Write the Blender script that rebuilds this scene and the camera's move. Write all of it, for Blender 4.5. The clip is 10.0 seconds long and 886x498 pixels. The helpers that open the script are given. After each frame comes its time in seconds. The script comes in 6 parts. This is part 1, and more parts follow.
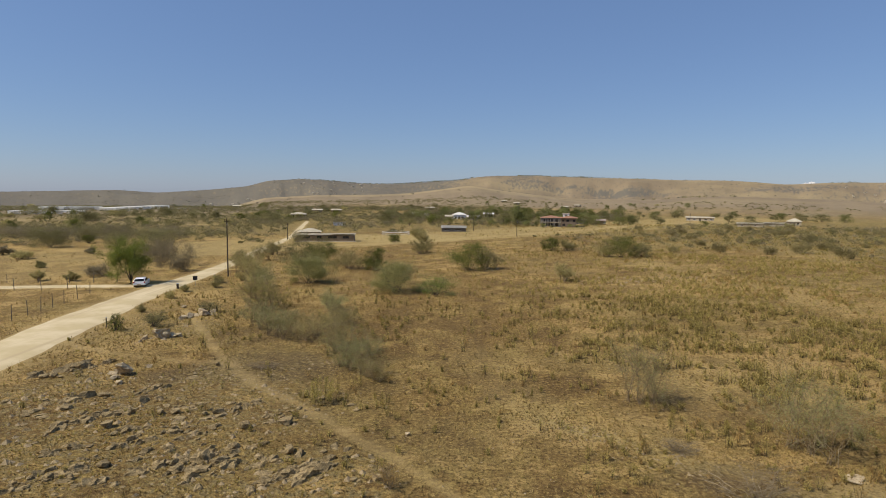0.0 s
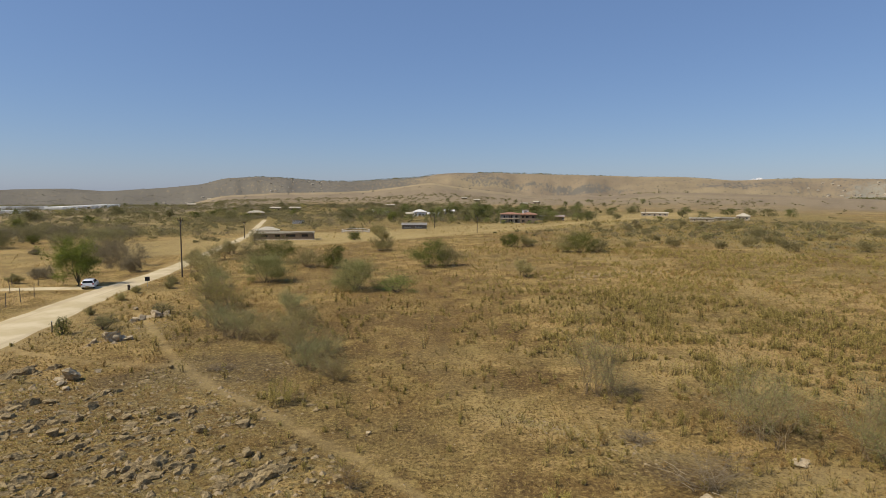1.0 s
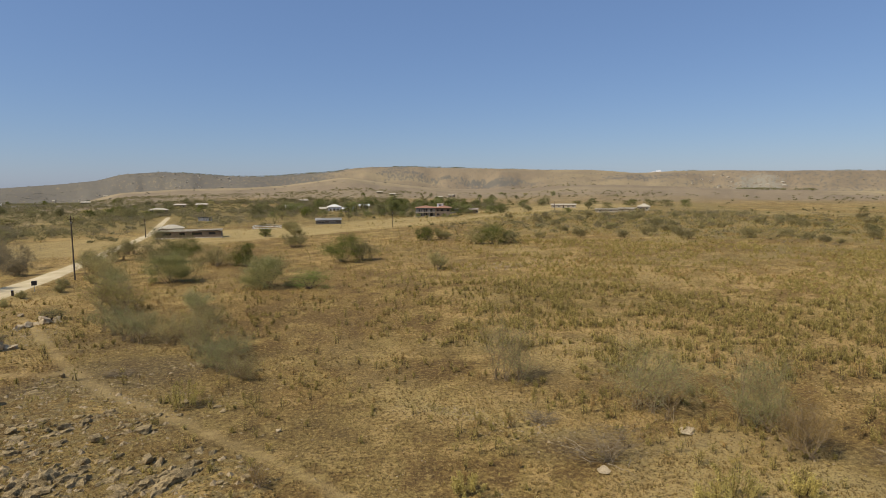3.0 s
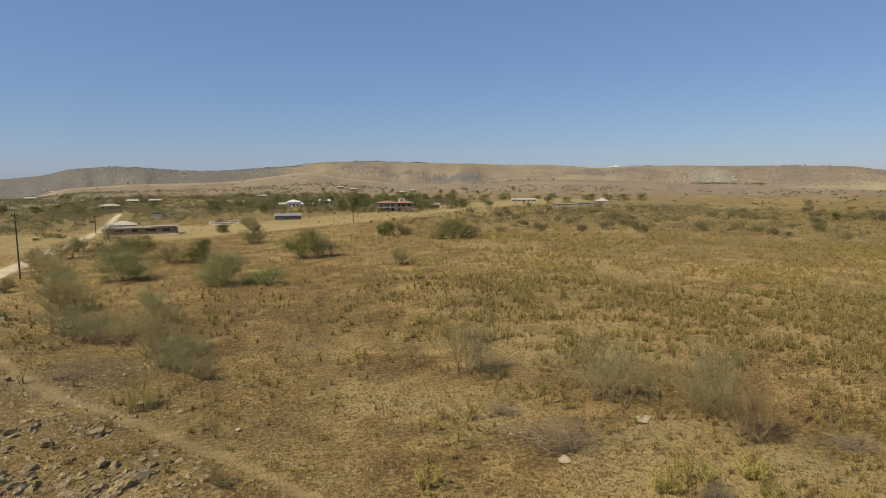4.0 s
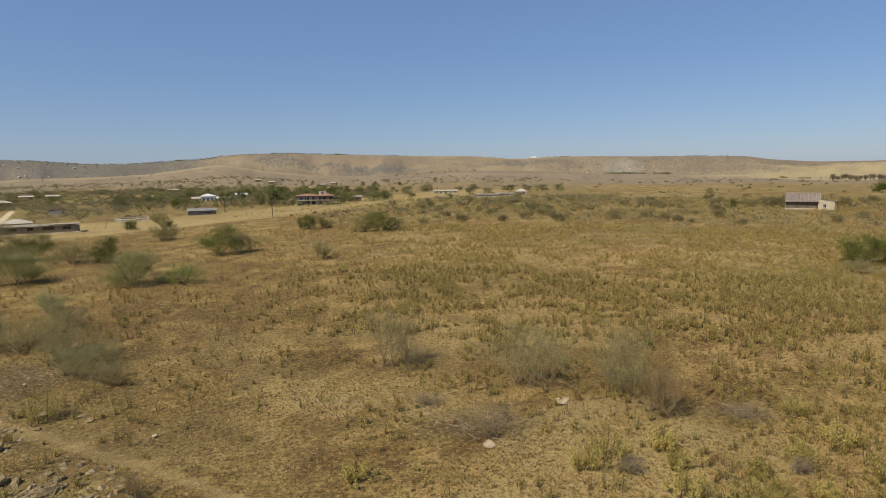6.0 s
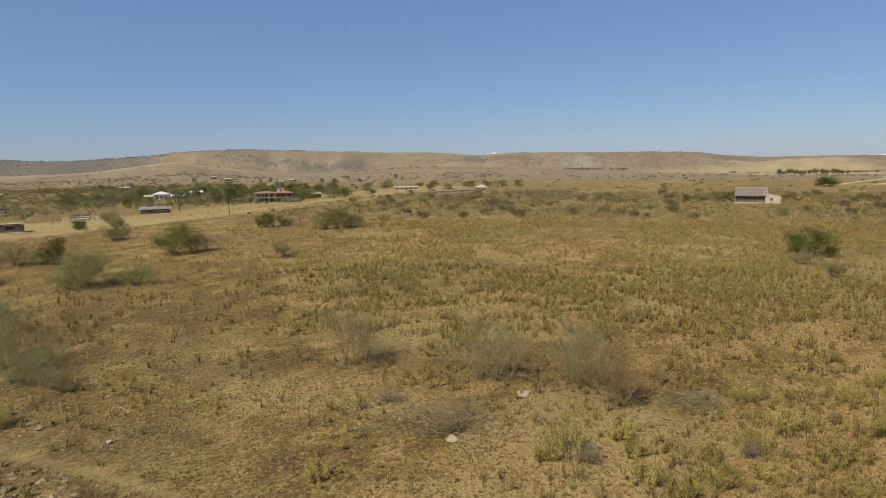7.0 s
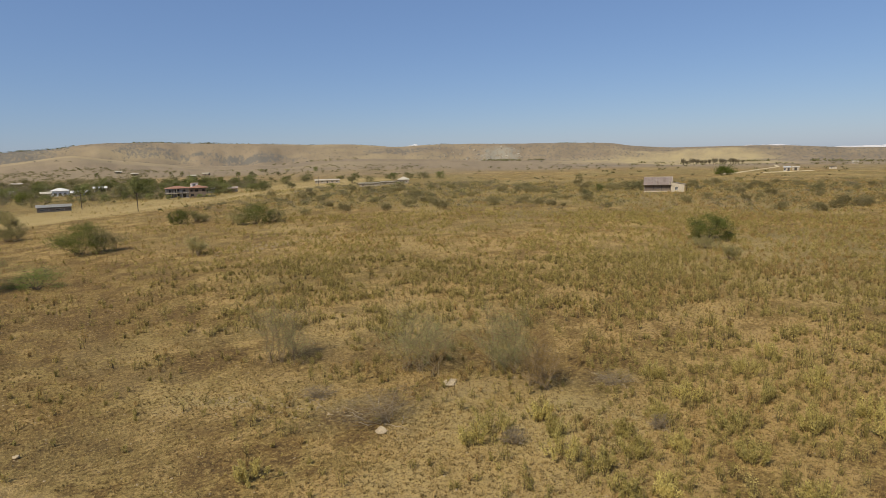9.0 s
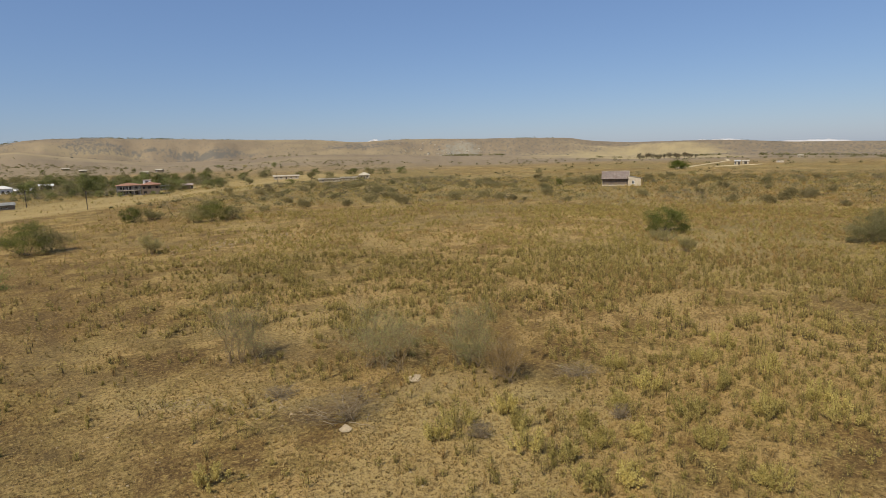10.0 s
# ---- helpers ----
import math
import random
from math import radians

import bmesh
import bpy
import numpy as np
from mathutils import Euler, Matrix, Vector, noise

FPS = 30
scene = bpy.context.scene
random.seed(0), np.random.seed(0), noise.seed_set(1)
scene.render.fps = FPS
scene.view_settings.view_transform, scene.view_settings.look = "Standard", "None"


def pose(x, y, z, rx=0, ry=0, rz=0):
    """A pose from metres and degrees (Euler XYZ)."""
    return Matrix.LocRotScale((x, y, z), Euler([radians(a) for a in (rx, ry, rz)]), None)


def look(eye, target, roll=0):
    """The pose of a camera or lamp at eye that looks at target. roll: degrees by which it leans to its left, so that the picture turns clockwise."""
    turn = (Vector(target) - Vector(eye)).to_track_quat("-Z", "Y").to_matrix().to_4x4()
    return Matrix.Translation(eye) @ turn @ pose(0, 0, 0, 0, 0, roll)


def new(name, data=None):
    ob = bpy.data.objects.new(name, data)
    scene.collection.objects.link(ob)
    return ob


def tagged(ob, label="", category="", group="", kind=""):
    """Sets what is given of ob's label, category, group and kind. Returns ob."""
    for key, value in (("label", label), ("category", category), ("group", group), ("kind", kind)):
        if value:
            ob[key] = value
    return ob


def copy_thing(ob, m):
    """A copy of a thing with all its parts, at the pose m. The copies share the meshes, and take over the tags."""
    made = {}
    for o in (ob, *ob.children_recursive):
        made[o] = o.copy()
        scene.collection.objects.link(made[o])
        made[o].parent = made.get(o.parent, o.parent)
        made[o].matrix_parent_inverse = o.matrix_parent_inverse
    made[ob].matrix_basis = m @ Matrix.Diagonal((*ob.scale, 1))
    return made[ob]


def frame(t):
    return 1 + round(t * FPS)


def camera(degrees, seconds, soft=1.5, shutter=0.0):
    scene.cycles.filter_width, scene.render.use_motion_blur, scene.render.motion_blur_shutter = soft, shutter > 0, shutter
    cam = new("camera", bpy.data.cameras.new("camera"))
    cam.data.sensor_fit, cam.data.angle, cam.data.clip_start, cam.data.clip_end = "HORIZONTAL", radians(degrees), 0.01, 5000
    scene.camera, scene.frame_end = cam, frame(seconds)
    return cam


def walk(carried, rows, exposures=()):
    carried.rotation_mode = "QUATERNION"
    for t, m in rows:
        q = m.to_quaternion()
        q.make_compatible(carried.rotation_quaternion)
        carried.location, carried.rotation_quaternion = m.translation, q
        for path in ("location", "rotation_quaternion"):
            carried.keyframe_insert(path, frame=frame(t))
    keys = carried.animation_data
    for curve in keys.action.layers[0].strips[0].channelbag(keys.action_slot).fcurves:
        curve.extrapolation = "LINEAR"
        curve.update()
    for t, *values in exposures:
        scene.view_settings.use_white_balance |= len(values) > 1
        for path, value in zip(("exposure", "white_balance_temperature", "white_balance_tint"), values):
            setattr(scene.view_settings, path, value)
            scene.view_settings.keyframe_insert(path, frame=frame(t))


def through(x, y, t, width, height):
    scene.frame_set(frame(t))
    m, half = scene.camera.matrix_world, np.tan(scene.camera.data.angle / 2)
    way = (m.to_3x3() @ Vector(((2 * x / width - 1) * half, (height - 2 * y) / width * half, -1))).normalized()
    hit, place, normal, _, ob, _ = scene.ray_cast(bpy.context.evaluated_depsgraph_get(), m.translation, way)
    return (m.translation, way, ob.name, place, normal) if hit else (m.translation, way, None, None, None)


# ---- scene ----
cam = camera(73.6, 10.0, soft=0.8)


def aim(x, y, z, turn, tilt, lean):
    """A pose from a compass turn to the right of +y, a tilt and a lean, in degrees."""
    a, b = radians(turn), radians(tilt)
    ahead = Vector((math.sin(a) * math.cos(b), math.cos(a) * math.cos(b), math.sin(b)))
    eye = Vector((x, y, z))
    return look(eye, eye + ahead, lean)


PATH = [
    (0.0, -0.00, -0.00, 14.00, 0.00, -5.25, 0.50),
    (0.5, 0.01, 0.10, 13.98, 1.85, -5.30, 0.38),
    (1.0, 0.11, 0.14, 13.96, 3.78, -5.50, 0.23),
    (1.5, 0.30, 0.06, 13.95, 5.79, -5.64, 0.00),
    (2.0, 0.49, -0.11, 13.93, 7.82, -5.74, -0.21),
    (2.5, 0.61, -0.28, 13.91, 9.84, -5.86, -0.31),
    (4.0, 0.63, -0.38, 13.90, 15.52, -6.58, -0.37),
    (4.5, 0.62, -0.40, 13.90, 17.29, -6.77, -0.49),
    (5.0, 0.61, -0.41, 13.91, 19.15, -6.98, -0.65),
    (5.5, 0.62, -0.53, 13.95, 21.06, -7.23, -0.73),
    (7.0, 0.60, -0.75, 14.03, 26.70, -7.87, -1.00),
    (7.5, 0.53, -0.98, 14.10, 28.60, -8.10, -1.12),
    (8.0, 0.43, -1.14, 14.17, 30.40, -8.34, -1.27),
    (8.5, 0.34, -1.21, 14.20, 32.28, -8.56, -1.36),
    (9.0, 0.31, -1.19, 14.20, 34.13, -8.80, -1.39),
    (9.5, 0.32, -1.11, 14.19, 36.02, -9.09, -1.48),
    (10.0, 0.37, -1.02, 14.17, 37.84, -9.35, -1.57),
]
walk(cam, [(t, aim(*row)) for t, *row in PATH])

# ---- light ----
SUN_TURN, SUN_HEIGHT = -107.0, 50.0
world = bpy.data.worlds.new("sky")
scene.world = world
world.use_nodes = True
wn = world.node_tree
wn.nodes.clear()
sky = wn.nodes.new("ShaderNodeTexSky")
sky.sky_type, sky.sun_disc = "NISHITA", False
sky.sun_elevation, sky.sun_rotation = radians(SUN_HEIGHT), radians(SUN_TURN % 360)
sky.altitude, sky.air_density, sky.dust_density, sky.ozone_density = 1000, 1.15, 0.8, 4.0
bg = wn.nodes.new("ShaderNodeBackground")
bg.inputs["Strength"].default_value = 0.091
wout = wn.nodes.new("ShaderNodeOutputWorld")
tint = wn.nodes.new("ShaderNodeMix")
tint.data_type, tint.blend_type = "RGBA", "MULTIPLY"
tint.inputs[0].default_value, tint.inputs[7].default_value = 1.0, (0.96, 0.97, 1.04, 1)
wn.links.new(sky.outputs[0], tint.inputs[6])
haze = wn.nodes.new("ShaderNodeMix")  # dry-season haze evens the blue out
haze.data_type = "RGBA"
haze.inputs[0].default_value, haze.inputs[7].default_value = 0.42, (1.85, 3.1, 6.0, 1)
wn.links.new(tint.outputs[2], haze.inputs[6])
wn.links.new(haze.outputs[2], bg.inputs[0])
wn.links.new(bg.outputs[0], wout.inputs[0])

sun = new("sun", bpy.data.lights.new("sun", "SUN"))
sun.data.energy, sun.data.angle, sun.data.color = 4.6, radians(0.53), (1.0, 0.93, 0.82)
sx = math.sin(radians(SUN_TURN)) * math.cos(radians(SUN_HEIGHT))
sy = math.cos(radians(SUN_TURN)) * math.cos(radians(SUN_HEIGHT))
sun.matrix_world = look((sx * 100, sy * 100, math.sin(radians(SUN_HEIGHT)) * 100), (0, 0, 0))

# ---- materials ----


class Nodes:
    """A small builder of node materials."""

    def __init__(self, name):
        self.mat = bpy.data.materials.new(name)
        self.mat.use_nodes = True
        self.tree = self.mat.node_tree
        self.tree.nodes.clear()
        self.out = self.tree.nodes.new("ShaderNodeOutputMaterial")

    def add(self, kind, **values):
        node = self.tree.nodes.new("ShaderNode" + kind)
        for key, value in values.items():
            node.inputs[key.replace("_", " ")].default_value = value
        return node

    def link(self, a, b):
        self.tree.links.new(a, b)

    def where(self, scale=(1, 1, 1)):
        geo = self.add("NewGeometry")
        m = self.add("Mapping")
        m.inputs["Scale"].default_value = scale
        self.link(geo.outputs["Position"], m.inputs["Vector"])
        return m.outputs[0]

    def noise(self, scale, detail=3.0, rough=0.6, at=None, warp=0.0):
        n = self.add("TexNoise", Scale=scale, Detail=detail, Roughness=rough, Distortion=warp)
        self.link(at or self.where(), n.inputs["Vector"])
        return n.outputs["Fac"]

    def ramp(self, fac, a, b, lo=0.0, hi=1.0):
        n = self.add("MapRange")
        n.interpolation_type = "SMOOTHSTEP"
        self.link(fac, n.inputs["Value"])
        for key, value in zip(("From Min", "From Max", "To Min", "To Max"), (a, b, lo, hi)):
            n.inputs[key].default_value = value
        return n.outputs["Result"]

    def mix(self, fac, a, b):
        n = self.tree.nodes.new("ShaderNodeMix")
        n.data_type = "RGBA"
        for socket, value in ((n.inputs[0], fac), (n.inputs[6], a), (n.inputs[7], b)):
            if isinstance(value, (int, float)):
                socket.default_value = value
            elif isinstance(value, tuple):
                socket.default_value = (*value, 1)
            else:
                self.link(value, socket)
        return n.outputs[2]

    def math(self, op, a, b=0.0):
        n = self.tree.nodes.new("ShaderNodeMath")
        n.operation = op
        for socket, value in ((n.inputs[0], a), (n.inputs[1], b)):
            if isinstance(value, (int, float)):
                socket.default_value = value
            else:
                self.link(value, socket)
        return n.outputs[0]

    def attr(self, name):
        n = self.tree.nodes.new("ShaderNodeAttribute")
        n.attribute_name = name
        return n

    def finish(self, color, rough=0.9, metal=0.0, bump=None, strength=0.5, distance=0.05, spec=0.3):
        p = self.add("BsdfPrincipled", Roughness=rough, Metallic=metal)
        p.inputs["Specular IOR Level"].default_value = spec
        if isinstance(color, tuple):
            p.inputs["Base Color"].default_value = (*color, 1)
        else:
            self.link(color, p.inputs["Base Color"])
        if bump is not None:
            b = self.add("Bump", Strength=strength, Distance=distance)
            self.link(bump, b.inputs["Height"])
            self.link(b.outputs[0], p.inputs["Normal"])
        self.link(p.outputs[0], self.out.inputs["Surface"])
        return self.mat


def leaf_material(name, a, b, through=0.3, vivid=False):
    """Thin leaves: diffuse with light let through, varied leaf by leaf and plant by plant."""
    n = Nodes(name)
    island = n.add("NewGeometry").outputs["Random Per Island"]
    info = n.add("ObjectInfo").outputs["Random"]
    both = n.math("ADD", n.math("MULTIPLY", island, 0.6 if vivid else 0.35), n.math("MULTIPLY", n.ramp(n.noise(1.3, 2), 0.35, 0.65), 0.4 if vivid else 0.65))
    color = n.mix(both, a, b)
    shade = n.add("HueSaturation")
    n.link(color, shade.inputs["Color"])
    n.link(n.ramp(info, 0, 1, 0.8, 1.2), shade.inputs["Value"])
    d, t, m = n.add("BsdfDiffuse"), n.add("BsdfTranslucent"), n.add("MixShader", Fac=through)
    n.link(shade.outputs[0], d.inputs[0]), n.link(shade.outputs[0], t.inputs[0])
    n.link(d.outputs[0], m.inputs[1]), n.link(t.outputs[0], m.inputs[2])
    n.link(m.outputs[0], n.out.inputs["Surface"])
    return n.mat


def plain(name, a, b, scale=3.0, rough=0.85, metal=0.0, bump=0.3, distance=0.02, spec=0.3):
    """A surface that varies between two colours at two scales."""
    n = Nodes(name)
    fine, broad = n.noise(scale * 6, 4), n.noise(scale, 3)
    both = n.math("ADD", n.math("MULTIPLY", fine, 0.5), n.math("MULTIPLY", broad, 0.5))
    return n.finish(n.mix(n.ramp(both, 0.35, 0.65), a, b), rough, metal, fine, bump, distance, spec)


def ground_material():
    n = Nodes("veld")
    zone, zone2 = n.attr("zone"), n.attr("zone_more")
    s1, s2 = n.add("SeparateColor"), n.add("SeparateColor")
    n.link(zone.outputs["Color"], s1.inputs[0]), n.link(zone2.outputs["Color"], s2.inputs[0])
    straw, ash, hill = s1.outputs
    rocky, trail, green = s2.outputs
    broad, mid, fine, grit = n.noise(0.035, 4), n.noise(0.22, 4, 0.65), n.noise(1.6, 4, 0.7), n.noise(9, 3, 0.7)
    color = n.mix(n.ramp(mid, 0.36, 0.62), SOIL, LITTER)
    color = n.mix(n.ramp(broad, 0.42, 0.62, 0, 0.6), color, OCHRE)
    color = n.mix(n.math("MULTIPLY", n.ramp(fine, 0.5, 0.72), 0.6), color, DRY)
    bare = n.noise(0.085, 4, 0.6, None, 0.6)
    color = n.mix(n.math("MULTIPLY", n.ramp(bare, 0.50, 0.60), 0.6), color, SOIL)
    color = n.mix(n.math("MULTIPLY", n.ramp(bare, 0.38, 0.46, 1, 0), 0.45), color, DRY)
    color = n.mix(n.math("MULTIPLY", n.ramp(fine, 0.3, 0.45, 1, 0), 0.6), color, DARK_SOIL_AND_SHADE)
    thick = n.math("ADD", n.attr("thick").outputs["Fac"], n.math("MULTIPLY", n.math("SUBTRACT", n.noise(0.9, 6, 0.75), 0.5), 1.9))
    color = n.mix(n.ramp(thick, 0.2, 0.48, 0.85, 0), color, SOIL)
    color = n.mix(n.ramp(thick, 0.6, 0.95, 0, 0.75), color, MAT)
    color = n.mix(n.ramp(thick, -0.05, 0.3, 0.6, 0), color, DARK_SOIL_AND_SHADE)
    color = n.mix(n.math("MULTIPLY", green, n.ramp(mid, 0.3, 0.6, 0.3, 0.9)), color, OLIVE)
    color = n.mix(n.math("MULTIPLY", straw, n.ramp(fine, 0.25, 0.6, 0.55, 1.0)), color, n.mix(mid, STRAW, DRY))
    color = n.mix(n.math("MULTIPLY", ash, n.ramp(fine, 0.25, 0.6, 0.95, 0.5)), color, ASH)
    color = n.mix(n.math("MULTIPLY", rocky, n.ramp(fine, 0.45, 0.6)), color, ROCK_DUST)
    clump, speck = n.noise(3.6, 5, 0.78, None, 0.4), n.noise(14, 3, 0.75)
    color = n.mix(n.math("MULTIPLY", n.ramp(clump, 0.52, 0.62), 0.55), color, DRY)
    # dark flecks: bare soil, plus painted shadows between tufts and clods
    color = n.mix(n.math("MULTIPLY", n.ramp(clump, 0.38, 0.48, 1, 0), 0.75), color, DARK_SOIL_AND_SHADE)
    color = n.mix(n.math("MULTIPLY", n.ramp(grit, 0.54, 0.62), 0.6), color, DARK_SOIL_AND_SHADE)
    color = n.mix(n.math("MULTIPLY", n.ramp(speck, 0.56, 0.66), 0.5), color, DRY)
    color = n.mix(n.math("MULTIPLY", trail, n.ramp(fine, 0.2, 0.6, 0.95, 0.55)), color, TRAIL)
    # hill slopes: grass with bush growth and gullies, in tones greyed to imitate haze
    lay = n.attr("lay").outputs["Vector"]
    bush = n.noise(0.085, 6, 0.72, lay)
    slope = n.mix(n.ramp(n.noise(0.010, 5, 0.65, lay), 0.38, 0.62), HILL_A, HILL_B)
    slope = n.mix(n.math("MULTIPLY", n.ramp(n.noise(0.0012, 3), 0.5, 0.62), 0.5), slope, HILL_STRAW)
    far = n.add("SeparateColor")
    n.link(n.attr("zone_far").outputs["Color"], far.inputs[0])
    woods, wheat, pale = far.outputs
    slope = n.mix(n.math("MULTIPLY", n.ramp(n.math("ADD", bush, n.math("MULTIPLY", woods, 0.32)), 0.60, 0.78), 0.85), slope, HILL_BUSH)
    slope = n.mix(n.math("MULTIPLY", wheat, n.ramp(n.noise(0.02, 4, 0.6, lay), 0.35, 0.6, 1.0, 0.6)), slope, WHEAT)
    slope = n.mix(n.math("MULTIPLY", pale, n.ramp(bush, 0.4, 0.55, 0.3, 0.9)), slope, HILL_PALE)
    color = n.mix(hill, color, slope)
    height = n.math("ADD", n.math("MULTIPLY", clump, 0.7), n.math("MULTIPLY", grit, 0.4))
    return n.finish(color, 0.95, 0, height, 1.0, 0.25, 0.15)


MAT = (0.495, 0.325, 0.120)
SOIL, LITTER, OCHRE, DRY = (0.212, 0.126, 0.040), (0.262, 0.176, 0.055), (0.305, 0.210, 0.060), (0.480, 0.336, 0.114)
DARK_SOIL_AND_SHADE, OLIVE, STRAW, ASH = (0.088, 0.051, 0.018), (0.222, 0.172, 0.061), (0.410, 0.325, 0.150), (0.092, 0.067, 0.036)
ROCK_DUST, TRAIL = (0.225, 0.170, 0.072), (0.430, 0.305, 0.125)
# hill tones greyed and lightened: distance haze is put into the colour
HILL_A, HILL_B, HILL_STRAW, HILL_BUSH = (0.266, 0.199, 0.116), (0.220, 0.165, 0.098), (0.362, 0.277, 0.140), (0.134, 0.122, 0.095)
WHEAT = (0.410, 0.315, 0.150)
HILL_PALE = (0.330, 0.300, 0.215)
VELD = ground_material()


def road_material():
    n = Nodes("dirt_road")
    fine, broad, along = n.noise(2.5, 5, 0.7), n.noise(0.25, 3), n.noise(0.7, 3, 0.6, n.where((1.0, 0.06, 1.0)))
    color = n.mix(n.ramp(broad, 0.35, 0.65), (0.49, 0.388, 0.215), (0.59, 0.48, 0.295))
    color = n.mix(n.math("MULTIPLY", n.ramp(along, 0.5, 0.66), 0.5), color, (0.42, 0.32, 0.19))
    color = n.mix(n.math("MULTIPLY", n.ramp(fine, 0.55, 0.75), 0.4), color, (0.40, 0.31, 0.20))
    return n.finish(color, 0.95, 0, fine, 0.5, 0.04, 0.1)


DIRT = road_material()
STALK = plain("dark_herb_stalks", (0.075, 0.054, 0.024), (0.150, 0.106, 0.048), 5)
BARK = plain("bark", (0.050, 0.038, 0.028), (0.115, 0.090, 0.068), 4)
TWIG = plain("grey_twig", (0.180, 0.124, 0.062), (0.340, 0.246, 0.130), 5)
DEADWOOD = plain("bleached_deadwood", (0.290, 0.222, 0.135), (0.450, 0.360, 0.230), 5)
STONE = plain("weathered_limestone", (0.125, 0.087, 0.037), (0.395, 0.288, 0.138), 2.6, 0.9, 0, 0.8, 0.05)
PALE_STONE = plain("pale_limestone", (0.30, 0.222, 0.122), (0.54, 0.425, 0.258), 3, 0.9, 0, 0.5, 0.03)
GRASS_LEAF = leaf_material("dry_grass", (0.355, 0.244, 0.092), (0.600, 0.430, 0.174), 0.15)
FORB_LEAF = leaf_material("yellowing_leaves", (0.270, 0.205, 0.060), (0.680, 0.530, 0.175), 0.3, vivid=True)
OLIVE_LEAF = leaf_material("olive_leaves", (0.205, 0.163, 0.046), (0.560, 0.440, 0.135), 0.3, vivid=True)
RED_LEAF = leaf_material("rusty_leaves", (0.190, 0.118, 0.042), (0.470, 0.310, 0.112), 0.25, vivid=True)
CLUMP_LEAF = leaf_material("withered_clumps", (0.130, 0.092, 0.037), (0.370, 0.265, 0.106), 0.15, vivid=True)
GREEN_LEAF = leaf_material("green_leaves", (0.118, 0.138, 0.028), (0.232, 0.256, 0.058), 0.45)
DARK_LEAF = leaf_material("dark_green_leaves", (0.090, 0.098, 0.024), (0.225, 0.228, 0.062), 0.4)
GREY_LEAF = leaf_material("grey_green_leaves", (0.255, 0.218, 0.085), (0.460, 0.395, 0.165), 0.5)
SAGE_LEAF = leaf_material("sage_leaves", (0.245, 0.246, 0.098), (0.430, 0.412, 0.178), 0.45)
YELLOW_LEAF = leaf_material("yellow_green_leaves", (0.290, 0.228, 0.060), (0.660, 0.530, 0.175), 0.35, vivid=True)
# lightened a little: haze over distant trees is put into the leaf colour
FAR_LEAF = leaf_material("savanna_leaves", (0.165, 0.152, 0.065), (0.285, 0.252, 0.112), 0.4)
SCRUB_LEAF = leaf_material("scrub_leaves", (0.235, 0.202, 0.092), (0.365, 0.315, 0.150), 0.5)
PEBBLE = plain("buff_pebbles", (0.230, 0.166, 0.085), (0.400, 0.300, 0.165), 3, 0.9, 0, 0.5, 0.03)
DULL_LEAF = leaf_material("dull_grey_brown_leaves", (0.205, 0.168, 0.098), (0.330, 0.275, 0.170), 0.45)
FAR_GREEN = leaf_material("garden_leaves", (0.150, 0.158, 0.052), (0.265, 0.260, 0.095), 0.4)

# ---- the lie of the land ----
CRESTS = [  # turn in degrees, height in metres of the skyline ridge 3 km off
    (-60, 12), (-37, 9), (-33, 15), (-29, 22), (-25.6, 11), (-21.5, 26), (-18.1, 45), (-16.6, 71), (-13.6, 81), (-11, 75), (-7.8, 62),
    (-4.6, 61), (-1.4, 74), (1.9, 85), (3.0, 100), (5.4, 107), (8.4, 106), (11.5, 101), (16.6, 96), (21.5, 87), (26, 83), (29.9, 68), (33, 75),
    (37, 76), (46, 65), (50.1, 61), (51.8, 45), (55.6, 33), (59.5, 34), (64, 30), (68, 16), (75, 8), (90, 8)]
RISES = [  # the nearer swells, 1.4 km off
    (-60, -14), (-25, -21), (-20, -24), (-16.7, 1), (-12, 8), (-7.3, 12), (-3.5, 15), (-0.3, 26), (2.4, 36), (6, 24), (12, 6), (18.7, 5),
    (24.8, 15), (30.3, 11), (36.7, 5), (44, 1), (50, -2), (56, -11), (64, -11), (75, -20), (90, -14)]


def lattice(ix, iy, seed):
    h = (ix.astype(np.int64) * 374761393 + iy.astype(np.int64) * 668265263 + seed * 974634777) & 0x7FFFFFFF
    h = ((h ^ (h >> 13)) * 1274126177) & 0x7FFFFFFF
    return ((h ^ (h >> 16)) & 0xFFFF) / 65535.0


def rough(x, y, size, seed=0, octaves=3):
    """Value noise about 0, between -1 and 1."""
    total, weight, gain = 0.0, 0.0, 1.0
    for k in range(octaves):
        u, v = np.asarray(x, float) / size, np.asarray(y, float) / size
        iu, iv = np.floor(u), np.floor(v)
        fu, fv = u - iu, v - iv
        fu, fv = fu * fu * (3 - 2 * fu), fv * fv * (3 - 2 * fv)
        a, b = lattice(iu, iv, seed + k), lattice(iu + 1, iv, seed + k)
        c, d = lattice(iu, iv + 1, seed + k), lattice(iu + 1, iv + 1, seed + k)
        total = total + gain * ((a * (1 - fu) + b * fu) * (1 - fv) + (c * (1 - fu) + d * fu) * fv)
        weight, gain, size = weight + gain, gain * 0.5, size * 0.5
    return total / weight * 2 - 1


def step(v, a, b):
    k = np.clip((np.asarray(v, float) - a) / (b - a), 0, 1)
    return k * k * (3 - 2 * k)


def smooth_table(table, at):
    """A table read with rounded corners."""
    t, h = np.array([p[0] for p in table], float), np.array([p[1] for p in table], float)
    return sum(np.interp(at + d, t, h) for d in (-0.5, 0, 0.5)) / 3


